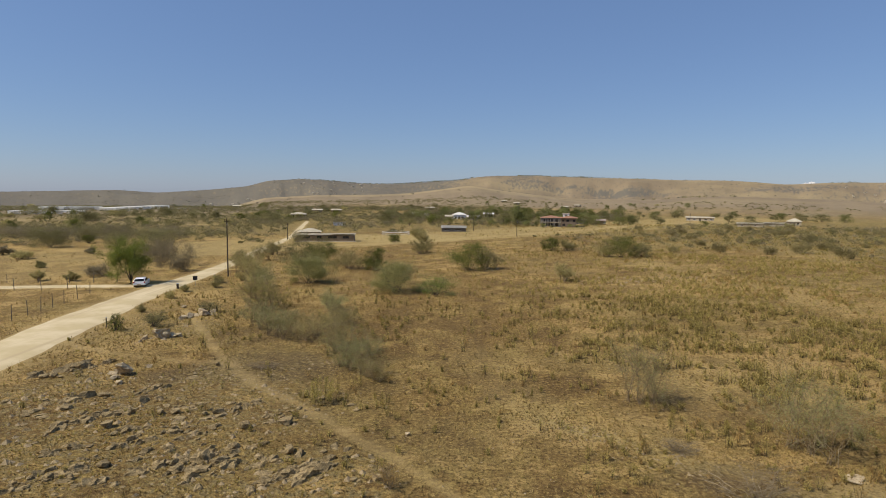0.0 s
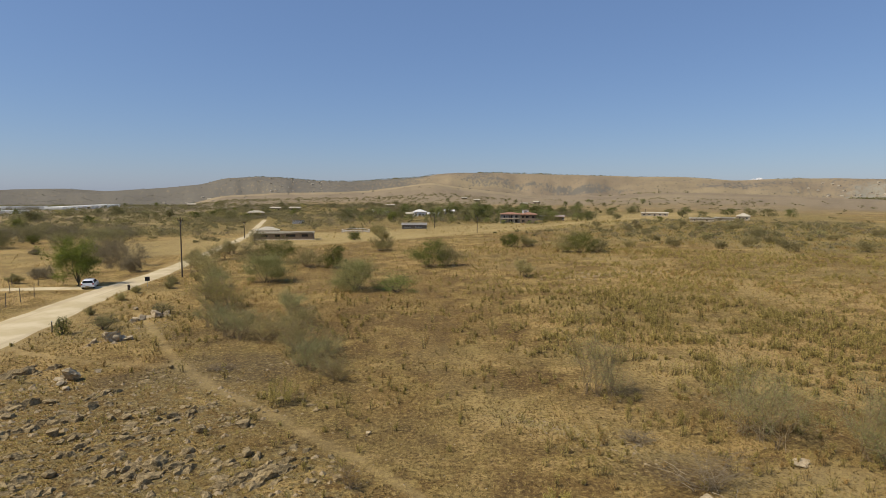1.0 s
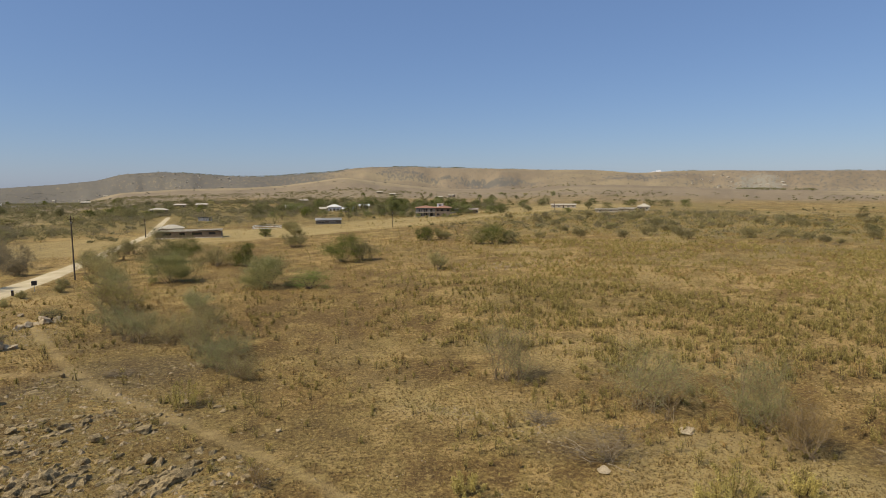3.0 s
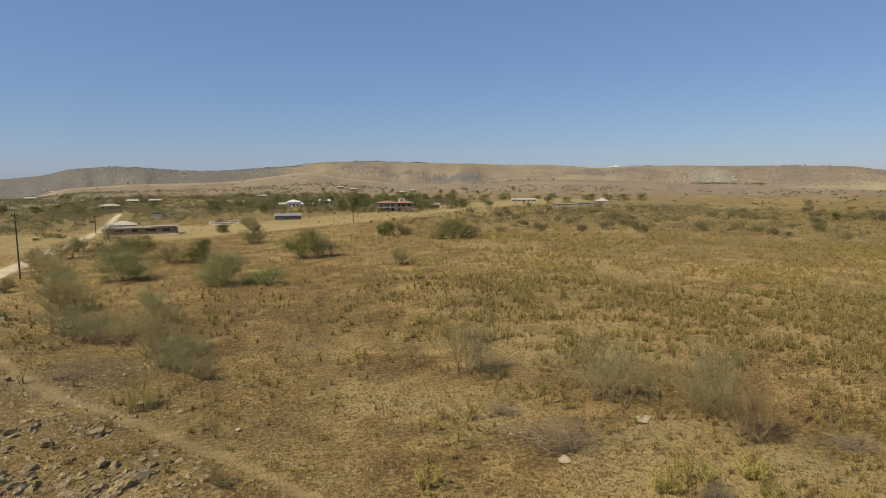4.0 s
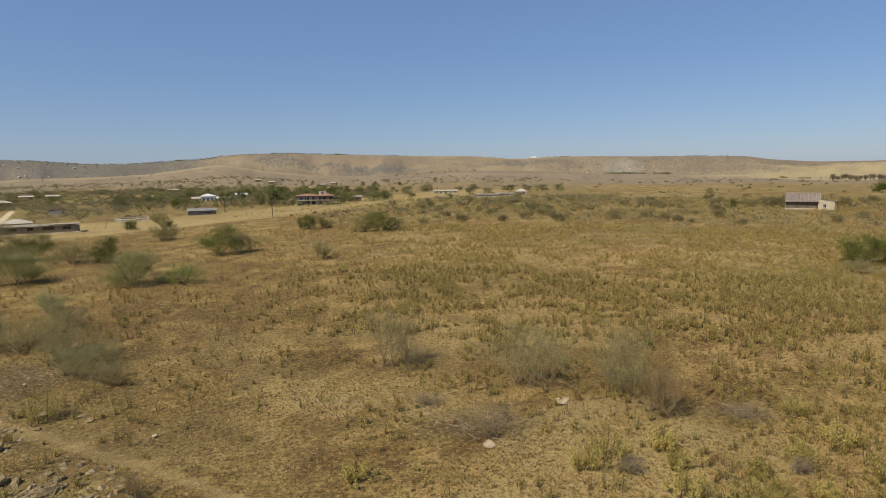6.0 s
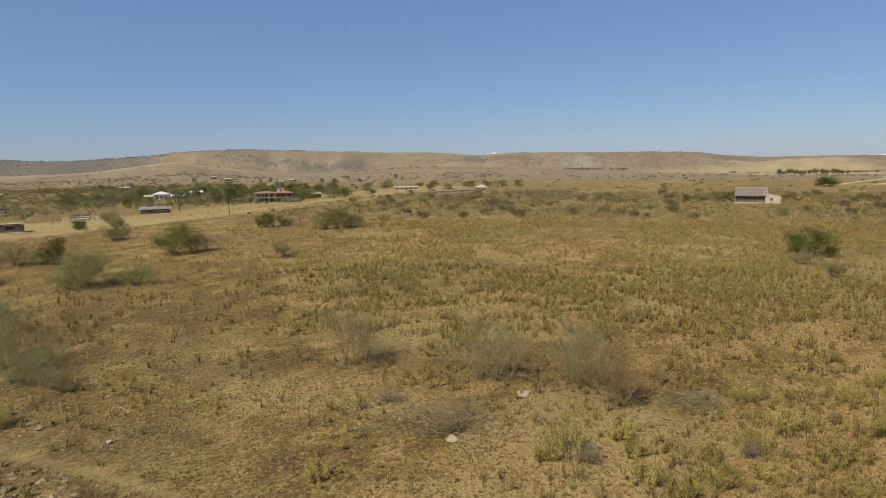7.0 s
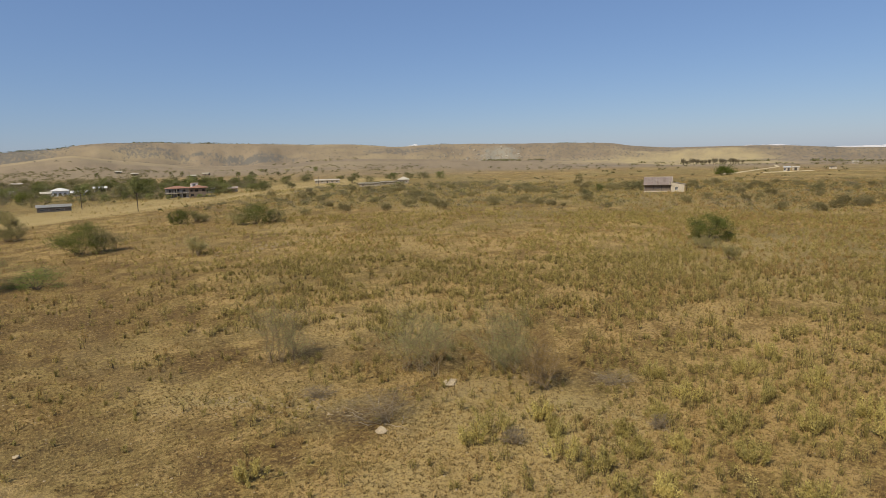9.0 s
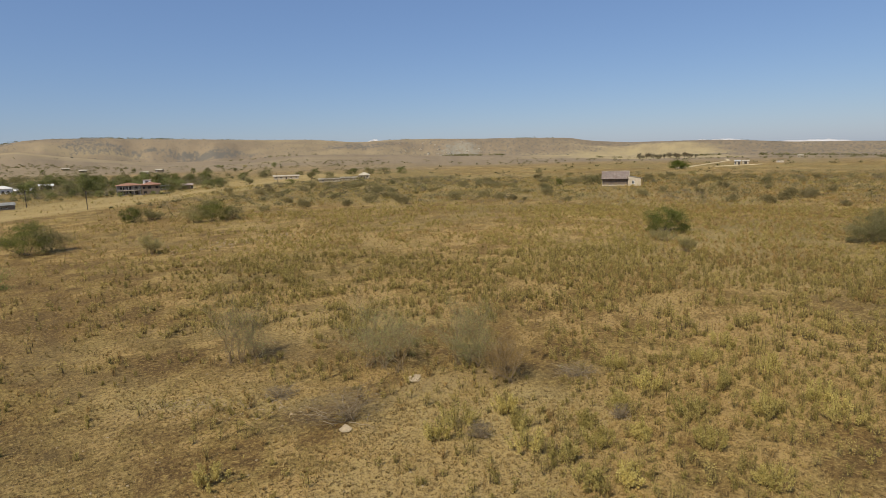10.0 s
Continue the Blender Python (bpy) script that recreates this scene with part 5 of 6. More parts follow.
def utility_pole(x, y, height, arm, label, wire_turn=0.0):
    ob = thing("utility_pole", spot(x, y, wire_turn), label, "utility pole", "utility poles")
    part("pole", rod(bmesh.new(), (0, 0, -0.3), (0, 0, height), 0.12, 0.085, 10), ob, WOODPOLE)
    if arm:
        part("crossarm", boxes((-arm / 2, -0.16, height - 0.55, arm / 2, -0.06, height - 0.41), bevel=0.01), ob, WOODPOLE)
        for k in (-0.45, 0.0, 0.45):
            part("insulator", rod(rod(bmesh.new(), (k * arm, -0.11, height - 0.41), (k * arm, -0.11, height - 0.28), 0.03), (k * arm, -0.11, height - 0.28), (k * arm, -0.11, height - 0.14), 0.07, 0.045), ob, PORCELAIN)
        part("brace", rod(rod(bmesh.new(), (-arm * 0.3, -0.12, height - 0.55), (0, -0.12, height - 1.15), 0.02), (arm * 0.3, -0.12, height - 0.55), (0, -0.12, height - 1.15), 0.02), ob, METAL)
    return ob


utility_pole(-35.9, 98.2, 9.7, 0.8, "tall dark wooden utility pole with a short crossarm", 20)
utility_pole(25.3, 203, 5.6, 1.0, "slim wooden pole on the straw field", 60)
utility_pole(11.8, 228.6, 5.6, 0.8, "slim wooden pole near the low shed", 60)
utility_pole(-46.9, 178, 5.2, 0.9, "wooden pole beside the dirt road", 20)
utility_pole(127, 305, 5.5, 0.9, "slim wooden pole beside the farm track", 60)


def road_sign(x, y):
    ob = thing("road_sign", spot(x, y, 24), "small dark square road sign on a post", "sign")
    part("post", rod(bmesh.new(), (0, 0, -0.2), (0, 0, 1.45), 0.035), ob, METAL)
    part("plate", boxes((-0.32, -0.07, 0.85, 0.32, -0.04, 1.45), bevel=0.01), ob, BLACKISH)
    for h in (1.45, 0.825):
        part("rim", boxes((-0.34, -0.06, h, 0.34, -0.035, h + 0.025)), ob, METAL)


road_sign(-37.3, 88.4)


GREY_POST = plain("weathered_post", (0.130, 0.098, 0.062), (0.240, 0.190, 0.130), 4)


def marker_post(x, y, h, thick, label, wood=None):
    ob = thing("marker_post", spot(x, y, 15), label, "post", "roadside marker posts")
    part("post", boxes((-thick, -thick, -0.2, thick, thick, h), bevel=0.015), ob, wood or WOODPOLE)
    part("cap", boxes((-thick * 1.1, -thick * 1.1, h, thick * 1.1, thick * 1.1, h + 0.05), bevel=0.01), ob, METAL)


marker_post(-38.7, 85.6, 0.7, 0.14, "stout low dark marker post on the road verge")
marker_post(-34.6, 60.0, 1.1, 0.05, "thin weathered post on the road verge", GREY_POST)


def fence(line, height, gap, label):
    ob = thing("wire_fence", pose(0, 0, 0), label, "fence", "wire fences")
    posts = []
    for (ax, ay), (bx, by) in zip(line, line[1:]):
        n = max(1, round(math.hypot(bx - ax, by - ay) / gap))
        posts += [(ax + (bx - ax) * k / n, ay + (by - ay) * k / n) for k in range(n)]
    posts.append(line[-1])
    rng = np.random.default_rng(len(posts))
    base = None
    for px, py in posts:
        z = float(land(px, py))
        if base is None:
            base = bpy.data.meshes.new("post")
            bm = rod(bmesh.new(), (0, 0, -0.3), (0, 0, height), 0.05, 0.04, 6)
            bm.to_mesh(base), bm.free()
        part("post", base, ob, GREY_POST, "", pose(px, py, z, rng.uniform(-3, 3), rng.uniform(-3, 3), 0))
    for k in range(4):
        h = height * (0.22 + 0.24 * k)
        bm = bmesh.new()
        for (ax, ay), (bx, by) in zip(posts, posts[1:]):
            rod(bm, (ax, ay, float(land(ax, ay)) + h), (bx, by, float(land(bx, by)) + h), 0.003, None, 3)
        part("wire", bm, ob, RUSTY)


fence([(-48.2, 80), (-47.6, 73.5), (-46.9, 66), (-46.6, 58), (-46.0, 44), (-45, 30)], 1.75, 3.0, "wire fence with thin weathered posts along the road")
fence([(-53.6, 83.8), (-57, 83.2), (-64.3, 82.6), (-76, 81.5), (-88, 80)], 1.8, 3.6, "wire fence with thin weathered posts along the side track")
fence([(-50.5, 91), (-57, 89.6), (-66, 88.8), (-80, 88)], 1.5, 4.2, "wire fence behind the side track")


def car(x, y, turn):
    ob = thing("car", spot(x, y, turn, 0.06) @ Matrix.Diagonal((0.96, 0.96, 0.86, 1)), "white hatchback parked on the dirt road", "car")
    # the side's outline, along y: the front ahead
    side = [(-2.0, 0.42), (-2.05, 0.75), (-1.98, 0.98), (-1.72, 1.38), (-1.2, 1.48), (0.1, 1.46), (0.75, 1.0), (1.65, 0.88), (2.02, 0.72), (2.05, 0.4), (1.75, 0.25), (-1.75, 0.25)]
    bm = bmesh.new()
    rows = []
    for u in (-1, -0.86, 0.86, 1):
        rows.append([bm.verts.new((u * (0.86 - 0.20 * max(0, z - 0.85) / 0.6), py, z if abs(u) < 1 or z < 0.9 else z - 0.05)) for py, z in side])
    for a, b in zip(rows, rows[1:]):
        for k in range(len(side)):
            bm.faces.new((a[k], a[(k + 1) % len(side)], b[(k + 1) % len(side)], b[k]))
    bm.faces.new(rows[0]), bm.faces.new(rows[-1][::-1])
    bmesh.ops.recalc_face_normals(bm, faces=bm.faces)
    body = part("body", bm, ob, CAR_WHITE)
    bm = bmesh.new()
    bm.faces.new([bm.verts.new(p) for p in ((-0.72, -1.985, 1.0), (0.72, -1.985, 1.0), (0.62, -1.755, 1.36), (-0.62, -1.755, 1.36))])
    bmesh.ops.solidify(bm, geom=bm.faces[:], thickness=0.02)
    part("rear_window", bm, body, GLASS_DARK)
    for s in (-1, 1):
        for y0, y1 in ((-1.55, -0.72), (-0.62, 0.45)):
            bm = bmesh.new()
            bm.faces.new([bm.verts.new((s * (0.872 - 0.20 * max(0, z - 0.85) / 0.6), py, z)) for py, z in ((y0 - 0.1, 0.96), (y1 + 0.12, 0.96), (y1 - 0.1, 1.36), (y0 + 0.1, 1.36))])
            bmesh.ops.solidify(bm, geom=bm.faces[:], thickness=0.015)
            part("side_window", bm, body, GLASS_DARK)
        part("tail_lamp", boxes((s * 0.74 - 0.1, -2.07, 0.72, s * 0.74 + 0.1, -1.98, 0.96), bevel=0.02), body, RED_LENS)
        for py in (-1.25, 1.3):
            wheel = part("wheel", rod(bmesh.new(), (s * 0.62, py, 0.30), (s * 0.86, py, 0.30), 0.31, None, 18), ob, RUBBER)
            part("rim", rod(bmesh.new(), (s * 0.8, py, 0.30), (s * 0.875, py, 0.30), 0.19, None, 14), wheel, METAL)
        part("mirror", boxes((s * 0.95 - 0.09, 0.48, 0.98, s * 0.95 + 0.09, 0.56, 1.12), bevel=0.02), ob, CAR_WHITE)
    part("bumper", boxes((-0.83, -2.11, 0.36, 0.83, -1.98, 0.56), bevel=0.03), ob, CAR_WHITE)
    part("number_plate", boxes((-0.26, -2.125, 0.42, 0.26, -2.108, 0.53)), ob, PALE_STONE)


car(-45.2, 88.0, 18)

# ---- buildings ----
BRICK = plain("brown_brick_wall", (0.185, 0.132, 0.082), (0.270, 0.200, 0.128), 1.2, 0.9)
STONE_WALL = plain("grey_stone_facing", (0.155, 0.140, 0.125), (0.270, 0.250, 0.225), 1.0, 0.9)
RED_WALL = plain("dull_brown_render", (0.150, 0.110, 0.078), (0.215, 0.165, 0.120), 0.6, 0.9)
CREAM = plain("cream_render", (0.390, 0.320, 0.222), (0.500, 0.420, 0.305), 0.6, 0.9)
PINKISH = plain("pinkish_plaster", (0.450, 0.368, 0.250), (0.550, 0.460, 0.325), 0.5, 0.9)
RED_TILE = plain("red_roof_tile", (0.250, 0.124, 0.072), (0.350, 0.190, 0.115), 1.0, 0.85)
PALE_ROOF = plain("pale_sheet_roof", (0.400, 0.345, 0.245), (0.520, 0.455, 0.335), 0.5, 0.9)
GREY_ROOF = plain("grey_sheet_roof", (0.370, 0.355, 0.315), (0.480, 0.465, 0.420), 0.5, 0.85)
RUST_ROOF = plain("rust_red_sheet_roof", (0.300, 0.225, 0.180), (0.450, 0.360, 0.300), 0.8, 0.75)
DARK_TIMBER = plain("dark_timber", (0.055, 0.044, 0.036), (0.100, 0.082, 0.066), 2.0, 0.9)
PLASTIC = leaf_material("white_greenhouse_film", (0.84, 0.81, 0.74), (0.88, 0.85, 0.78), 0.5)
WHITE_ROOF = plain("whitewashed_sheet_roof", (0.56, 0.53, 0.46), (0.68, 0.65, 0.58), 0.6, 0.8)
SHED_WALL = plain("brown_grey_sheet_wall", (0.125, 0.105, 0.085), (0.200, 0.172, 0.140), 1.0, 0.85)
TEAL = plain("teal_painted_sheet", (0.10, 0.24, 0.22), (0.16, 0.32, 0.29), 1.0, 0.6)


def roof_mesh(kind, w, d, z, rise, over=0.4, thick=0.14):
    """A roof with thickness over a plan w x d whose front is at y = 0: hip, gable (ridge along x), end (ridge along y), mono (falls to the front) or flat."""
    x0, x1, y0, y1 = -w / 2 - over, w / 2 + over, -over, d + over
    bm = bmesh.new()
    corner = [bm.verts.new(p) for p in ((x0, y0, z), (x1, y0, z), (x1, y1, z), (x0, y1, z))]
    if kind == "hip":
        inset = min((y1 - y0) / 2, (x1 - x0) / 2 - 0.2)
        a, b = bm.verts.new((x0 + inset, (y0 + y1) / 2, z + rise)), bm.verts.new((x1 - inset, (y0 + y1) / 2, z + rise))
        faces = ((corner[0], corner[1], b, a), (corner[1], corner[2], b), (corner[2], corner[3], a, b), (corner[3], corner[0], a))
    elif kind == "gable":
        a, b = bm.verts.new((x0, (y0 + y1) / 2, z + rise)), bm.verts.new((x1, (y0 + y1) / 2, z + rise))
        faces = ((corner[0], corner[1], b, a), (corner[2], corner[3], a, b), (corner[1], corner[2], b), (corner[3], corner[0], a))
    elif kind == "end":
        a, b = bm.verts.new(((x0 + x1) / 2, y0, z + rise)), bm.verts.new(((x0 + x1) / 2, y1, z + rise))
        faces = ((corner[1], corner[2], b, a), (corner[3], corner[0], a, b), (corner[0], corner[1], a), (corner[2], corner[3], b))
    else:
        if kind == "mono":
            corner[2].co.z = corner[3].co.z = z + rise
        faces = (tuple(corner),)
    made = [bm.faces.new(f) for f in faces]
    if len(made) == 1:
        bmesh.ops.solidify(bm, geom=made, thickness=-thick)
    else:
        low = [bm.verts.new((v.co.x, v.co.y, z - thick)) for v in corner]
        for k in range(4):
            bm.faces.new((corner[k], low[k], low[(k + 1) % 4], corner[(k + 1) % 4]))
        bm.faces.new(low)
    bmesh.ops.recalc_face_normals(bm, faces=bm.faces)
    return bm


def shell(w, d, h, openings, t=0.25):
    """Four walls w x d x h with thickness; openings (x, z, w, h) go through the front, at y = 0."""
    bm = bmesh.new()
    xs = sorted({-w / 2, w / 2, *[o[0] - o[2] / 2 for o in openings], *[o[0] + o[2] / 2 for o in openings]})
    zs = sorted({-0.4, h, *[o[1] for o in openings], *[o[1] + o[3] for o in openings]})
    for a, b in zip(xs, xs[1:]):
        run = None
        for c, e in zip(zs, zs[1:]):
            mx, mz = (a + b) / 2, (c + e) / 2
            if any(abs(mx - o[0]) < o[2] / 2 and o[1] < mz < o[1] + o[3] for o in openings):
                if run is not None:
                    box(bm, a, 0, run, b, t, c)
                run = None
            elif run is None:
                run = c
        if run is not None:
            box(bm, a, 0, run, b, t, h)
    box(bm, -w / 2, t, -0.4, -w / 2 + t, d - t, h), box(bm, w / 2 - t, t, -0.4, w / 2, d - t, h), box(bm, -w / 2, d - t, -0.4, w / 2, d, h)
    return bm


def fit_window(ob, x, z, w, h, back=0.14, frame_mat=None):
    t = 0.06
    win = part("window", boxes((x - w / 2, back - 0.05, z, x - w / 2 + t, back, z + h), (x + w / 2 - t, back - 0.05, z, x + w / 2, back, z + h), (x - w / 2 + t, back - 0.05, z, x + w / 2 - t, back, z + t),
                               (x - w / 2 + t, back - 0.05, z + h - t, x + w / 2 - t, back, z + h), (x - 0.025, back - 0.05, z + t, x + 0.025, back, z + h - t)), ob, frame_mat or WHITE_PAINT)
    part("pane", boxes((x - w / 2 + t, back - 0.012, z + t, x - 0.025, back - 0.006, z + h - t)), win, GLASS_DARK)
    part("pane", boxes((x + 0.025, back - 0.012, z + t, x + w / 2 - t, back - 0.006, z + h - t)), win, GLASS_DARK)


def building(name, x, y, w, d, h, roof, rise, wall, roof_mat, label, windows=(), doors=(), turn=None, group="", category="house", over=0.4):
    """A one-roofed building whose front middle stands at x, y and looks towards the drone's place unless turned."""
    turn = -math.degrees(math.atan2(x, y)) if turn is None else turn
    ob = thing(name, spot(x, y, turn), label, category, group)
    part("wall", shell(w, d, h, [*windows, *doors]), ob, wall)
    part("roof", roof_mesh(roof, w, d, h + 0.14, rise, over), ob, roof_mat)
    for row in windows:
        fit_window(ob, *row, 0.14, DARK_TIMBER if name == "low_building" else WHITE_PAINT)
    for dx, dz, dw, dh in doors:
        part("door", boxes((dx - dw / 2, 0.08, dz, dx + dw / 2, 0.14, dz + dh), bevel=0.01), ob, DARK_TIMBER)
    return ob


def red_house():
    x, y = 51.5, 264.5
    ob = thing("villa", spot(x, y, -11) @ Matrix.Diagonal((0.96, 0.96, 0.7, 1)), "two-storey stone villa with red hipped roofs and a balcony", "house")
    win_l = [(-6.2, 0.3, 1.5, 2.1), (-3.6, 0.3, 1.6, 2.1), (-1.0, 0.3, 1.5, 2.1), (-6.2, 3.2, 1.4, 1.6), (-3.6, 3.2, 1.8, 2.0), (-1.0, 3.2, 1.4, 1.6)]
    left = part("wall", shell(9.0, 8, 5.6, [(a + 3.9 - 0.4, b, c, e) for a, b, c, e in win_l]), ob, STONE_WALL, "grey stone wing", pose(-3.5, 1.6, 0))
    for a, b, c, e in win_l:
        fit_window(left, a + 3.5, b, c, e, 0.14, DARK_TIMBER)
    win_r = [(-2.2, 0.6, 1.2, 1.5), (0.6, 0.6, 1.3, 1.5), (2.4, 3.4, 1.1, 1.3), (-0.4, 3.4, 1.3, 1.4), (-2.5, 3.4, 0.9, 1.3)]
    right = part("wall", shell(7.0, 9, 5.6, win_r), ob, RED_WALL, "dull brown rendered wing", pose(4.6, 0, 0))
    for row in win_r:
        fit_window(right, *row, 0.14, DARK_TIMBER)
    part("roof", roof_mesh("hip", 9.0, 8, 5.75, 1.3, 0.6), ob, RED_TILE, "", pose(-3.6, 1.6, 0))
    part("roof", roof_mesh("hip", 7.0, 9, 5.76, 1.3, 0.6), ob, RED_TILE, "", pose(4.8, 0, 0))
    part("balcony", boxes((-8.4, 0.1, 2.75, 0.9, 1.6, 2.95), bevel=0.02), ob, CREAM)
    rail = part("railing", boxes((-8.4, 0.12, 3.85, 0.9, 0.2, 3.93)), ob, STONE_WALL)
    for k in range(19):
        part("baluster", boxes((-8.35 + k * 0.51, 0.13, 2.95, -8.29 + k * 0.51, 0.19, 3.85)), rail, STONE_WALL)
    for k in range(5):
        part("column", rod(bmesh.new(), (-8.1 + k * 2.15, 0.35, 0), (-8.1 + k * 2.15, 0.35, 5.6), 0.17, 0.15, 10), ob, STONE_WALL)
    part("tower", shell(3.0, 3.0, 8.2, [(0, 6.6, 1.2, 1.1)]), ob, WHITE_PAINT, "white rooftop tower", pose(3.4, 5.0, 0))
    part("tower_roof", boxes((1.7, 4.8, 8.2, 5.1, 8.2, 8.4), bevel=0.03), ob, CREAM)
    part("porch", boxes((-9.0, 0.0, -0.2, 1.0, 1.6, 0.12), bevel=0.02), ob, CREAM)


red_house()


def long_shed():
    ob = building("shed", 4.0, 224.0, 9.2, 3.6, 1.35, "mono", 0.7, SHED_WALL, GREY_ROOF, "long low brown-grey shed under a pale grey sheet roof", windows=((-2.6, 0.5, 2.6, 0.5), (1.6, 0.5, 2.6, 0.5)), category="shed", over=0.3)
    part("end_panel", boxes((4.605, 0.05, 0, 4.66, 3.5, 1.15)), ob, TEAL, "teal painted end wall")


long_shed()


def low_building():
    holes = [(-5.5, 0.9, 2.0, 0.7), (-1.8, 0.9, 1.4, 0.7), (2.0, 0.9, 2.6, 0.7), (5.9, 0.9, 1.8, 0.7)]
    ob = building("low_building", -34.4, 172.6, 16.6, 4.5, 1.75, "mono", 0.3, BRICK, PALE_ROOF, "long low brown brick outbuilding with pale sheet roofing", windows=holes, turn=4, category="outbuilding", over=0.25)
    part("roof_panel", boxes((2.0, 0.2, 2.1, 8.0, 2.4, 2.24), bevel=0.02), ob, CREAM)
    part("plinth", boxes((-8.6, -0.9, -0.3, 8.9, -0.02, 0.18), bevel=0.03), ob, CREAM)
    building("cottage", -41.6, 184.5, 6.6, 5, 1.9, "hip", 1.0, BRICK, PALE_ROOF, "brick cottage with a pale hipped sheet roof", windows=((-2.0, 0.7, 1.1, 0.9), (2.0, 0.7, 1.1, 0.9)), doors=((0, 0, 0.9, 1.8),), turn=12, over=0.3)


low_building()


def corral(x, y, w, d, turn):
    """An oval pen of posts and rails."""
    ob = thing("corral", spot(x, y, turn), "cream-painted oval rail corral on straw-yellow ground", "fence")
    ring = [(w / 2 * math.cos(k * math.pi / 9), d / 2 + d / 2 * math.sin(k * math.pi / 9)) for k in range(19)]
    for (ax, ay), (bx, by) in zip(ring, ring[1:]):
        part("post", boxes((ax - 0.06, ay - 0.06, -0.3, ax + 0.06, ay + 0.06, 1.15), bevel=0.01), ob, CREAM)
        for h in (0.5, 1.05):
            part("rail", rod(bmesh.new(), (ax, ay, h), (bx, by, h), 0.05, None, 6), ob, WHITE_PAINT)


corral(-16.2, 199, 9.4, 10, 2)
W1 = ((-2.0, 0.6, 1.1, 0.9), (2.0, 0.6, 1.1, 0.9))
D1 = ((0.0, 0, 0.95, 1.5),)
building("house", 9.1, 338, 7.4, 6, 2.4, "hip", 1.3, WHITE_PAINT, WHITE_ROOF, "white-walled house with a pale hipped roof", W1, D1)
building("house", 16.4, 326, 6.6, 6, 1.7, "gable", 0.8, CREAM, WHITE_ROOF, "cream outbuilding with a pale sheet roof", W1)
building("house", 3.2, 330, 4.0, 5, 1.7, "gable", 0.8, CREAM, PALE_ROOF, "small cream outbuilding among trees", ((-0.9, 0.5, 1.0, 0.8),))
building("house", 27.6, 360, 6.0, 5, 2.2, "gable", 0.8, CREAM, WHITE_ROOF, "cream cottage with a pale roof among trees", W1[:1])
building("house", 68.2, 293, 4.8, 4, 1.9, "mono", 0.4, STONE_WALL, GREY_ROOF, "grey stone outbuilding beside the villa", W1[:1], category="outbuilding")
building("house", 76.6, 289, 4.8, 4, 1.9, "gable", 0.7, BRICK, RUST_ROOF, "brick outbuilding with a rusty roof under trees", W1[1:], category="outbuilding")
building("house", 149, 344, 15, 6, 1.75, "gable", 0.6, CREAM, PALE_ROOF, "long cream farm building with a pale roof", ((-6, 0.6, 1.4, 0.8), (-3, 0.6, 1.4, 0.8), (3, 0.6, 1.4, 0.8), (6, 0.6, 1.4, 0.8)), D1)
building("house", 144, 278, 11, 4, 1.5, "mono", 0.5, CREAM, PALE_ROOF, "long cream wall-like outbuilding with bays", ((-3.4, 0.6, 0.9, 0.7), (2.2, 0.6, 0.9, 0.7)), category="outbuilding")
building("house", 160, 286, 9, 4, 1.4, "mono", 0.5, CREAM, PALE_ROOF, "low cream yard wall building", ((-2, 0.5, 0.9, 0.7),), category="outbuilding")
building("house", 173, 292, 6.2, 6, 2.2, "hip", 1.6, CREAM, PALE_ROOF, "cream house with a pale hipped roof", ((-1.6, 0.8, 1.0, 1.0), (1.6, 0.8, 1.0, 1.0)), D1)
building("house", -82.5, 338, 9, 6, 2.0, "hip", 1.1, DARK_TIMBER, PALE_ROOF, "dark open shed with a pale roof in the valley", ((-2.5, 0.6, 2.0, 1.1),), D1)
building("house", -45.3, 258, 5.2, 4, 1.4, "flat", 0, WHITE_PAINT, PALE_ROOF, "small white flat-roofed hut", W1[:0], ((1.8, 0, 0.6, 1.2),))
building("house", -17.1, 378, 5, 4, 1.9, "gable", 0.8, WHITE_PAINT, PALE_ROOF, "small white house among trees", ((-1.3, 0.7, 0.9, 0.9),))
building("house", -12.0, 358, 4.5, 4, 1.9, "gable", 0.7, CREAM, PALE_ROOF, "small cream house among trees", ((1.2, 0.7, 0.9, 0.9),))
first = building("house", -91, 428, 7, 5, 2.0, "gable", 0.8, BRICK, PALE_ROOF, "small brown house far across the valley", W1, D1, group="far houses")
for hx, hy in ((-78, 431), (-11, 526), (78, 762), (88, 714), (156, 696), (126, 616), (-195, 560)):
    copy_thing(first, spot(hx, hy, -math.degrees(math.atan2(hx, hy)) + 25 * math.sin(hx)))


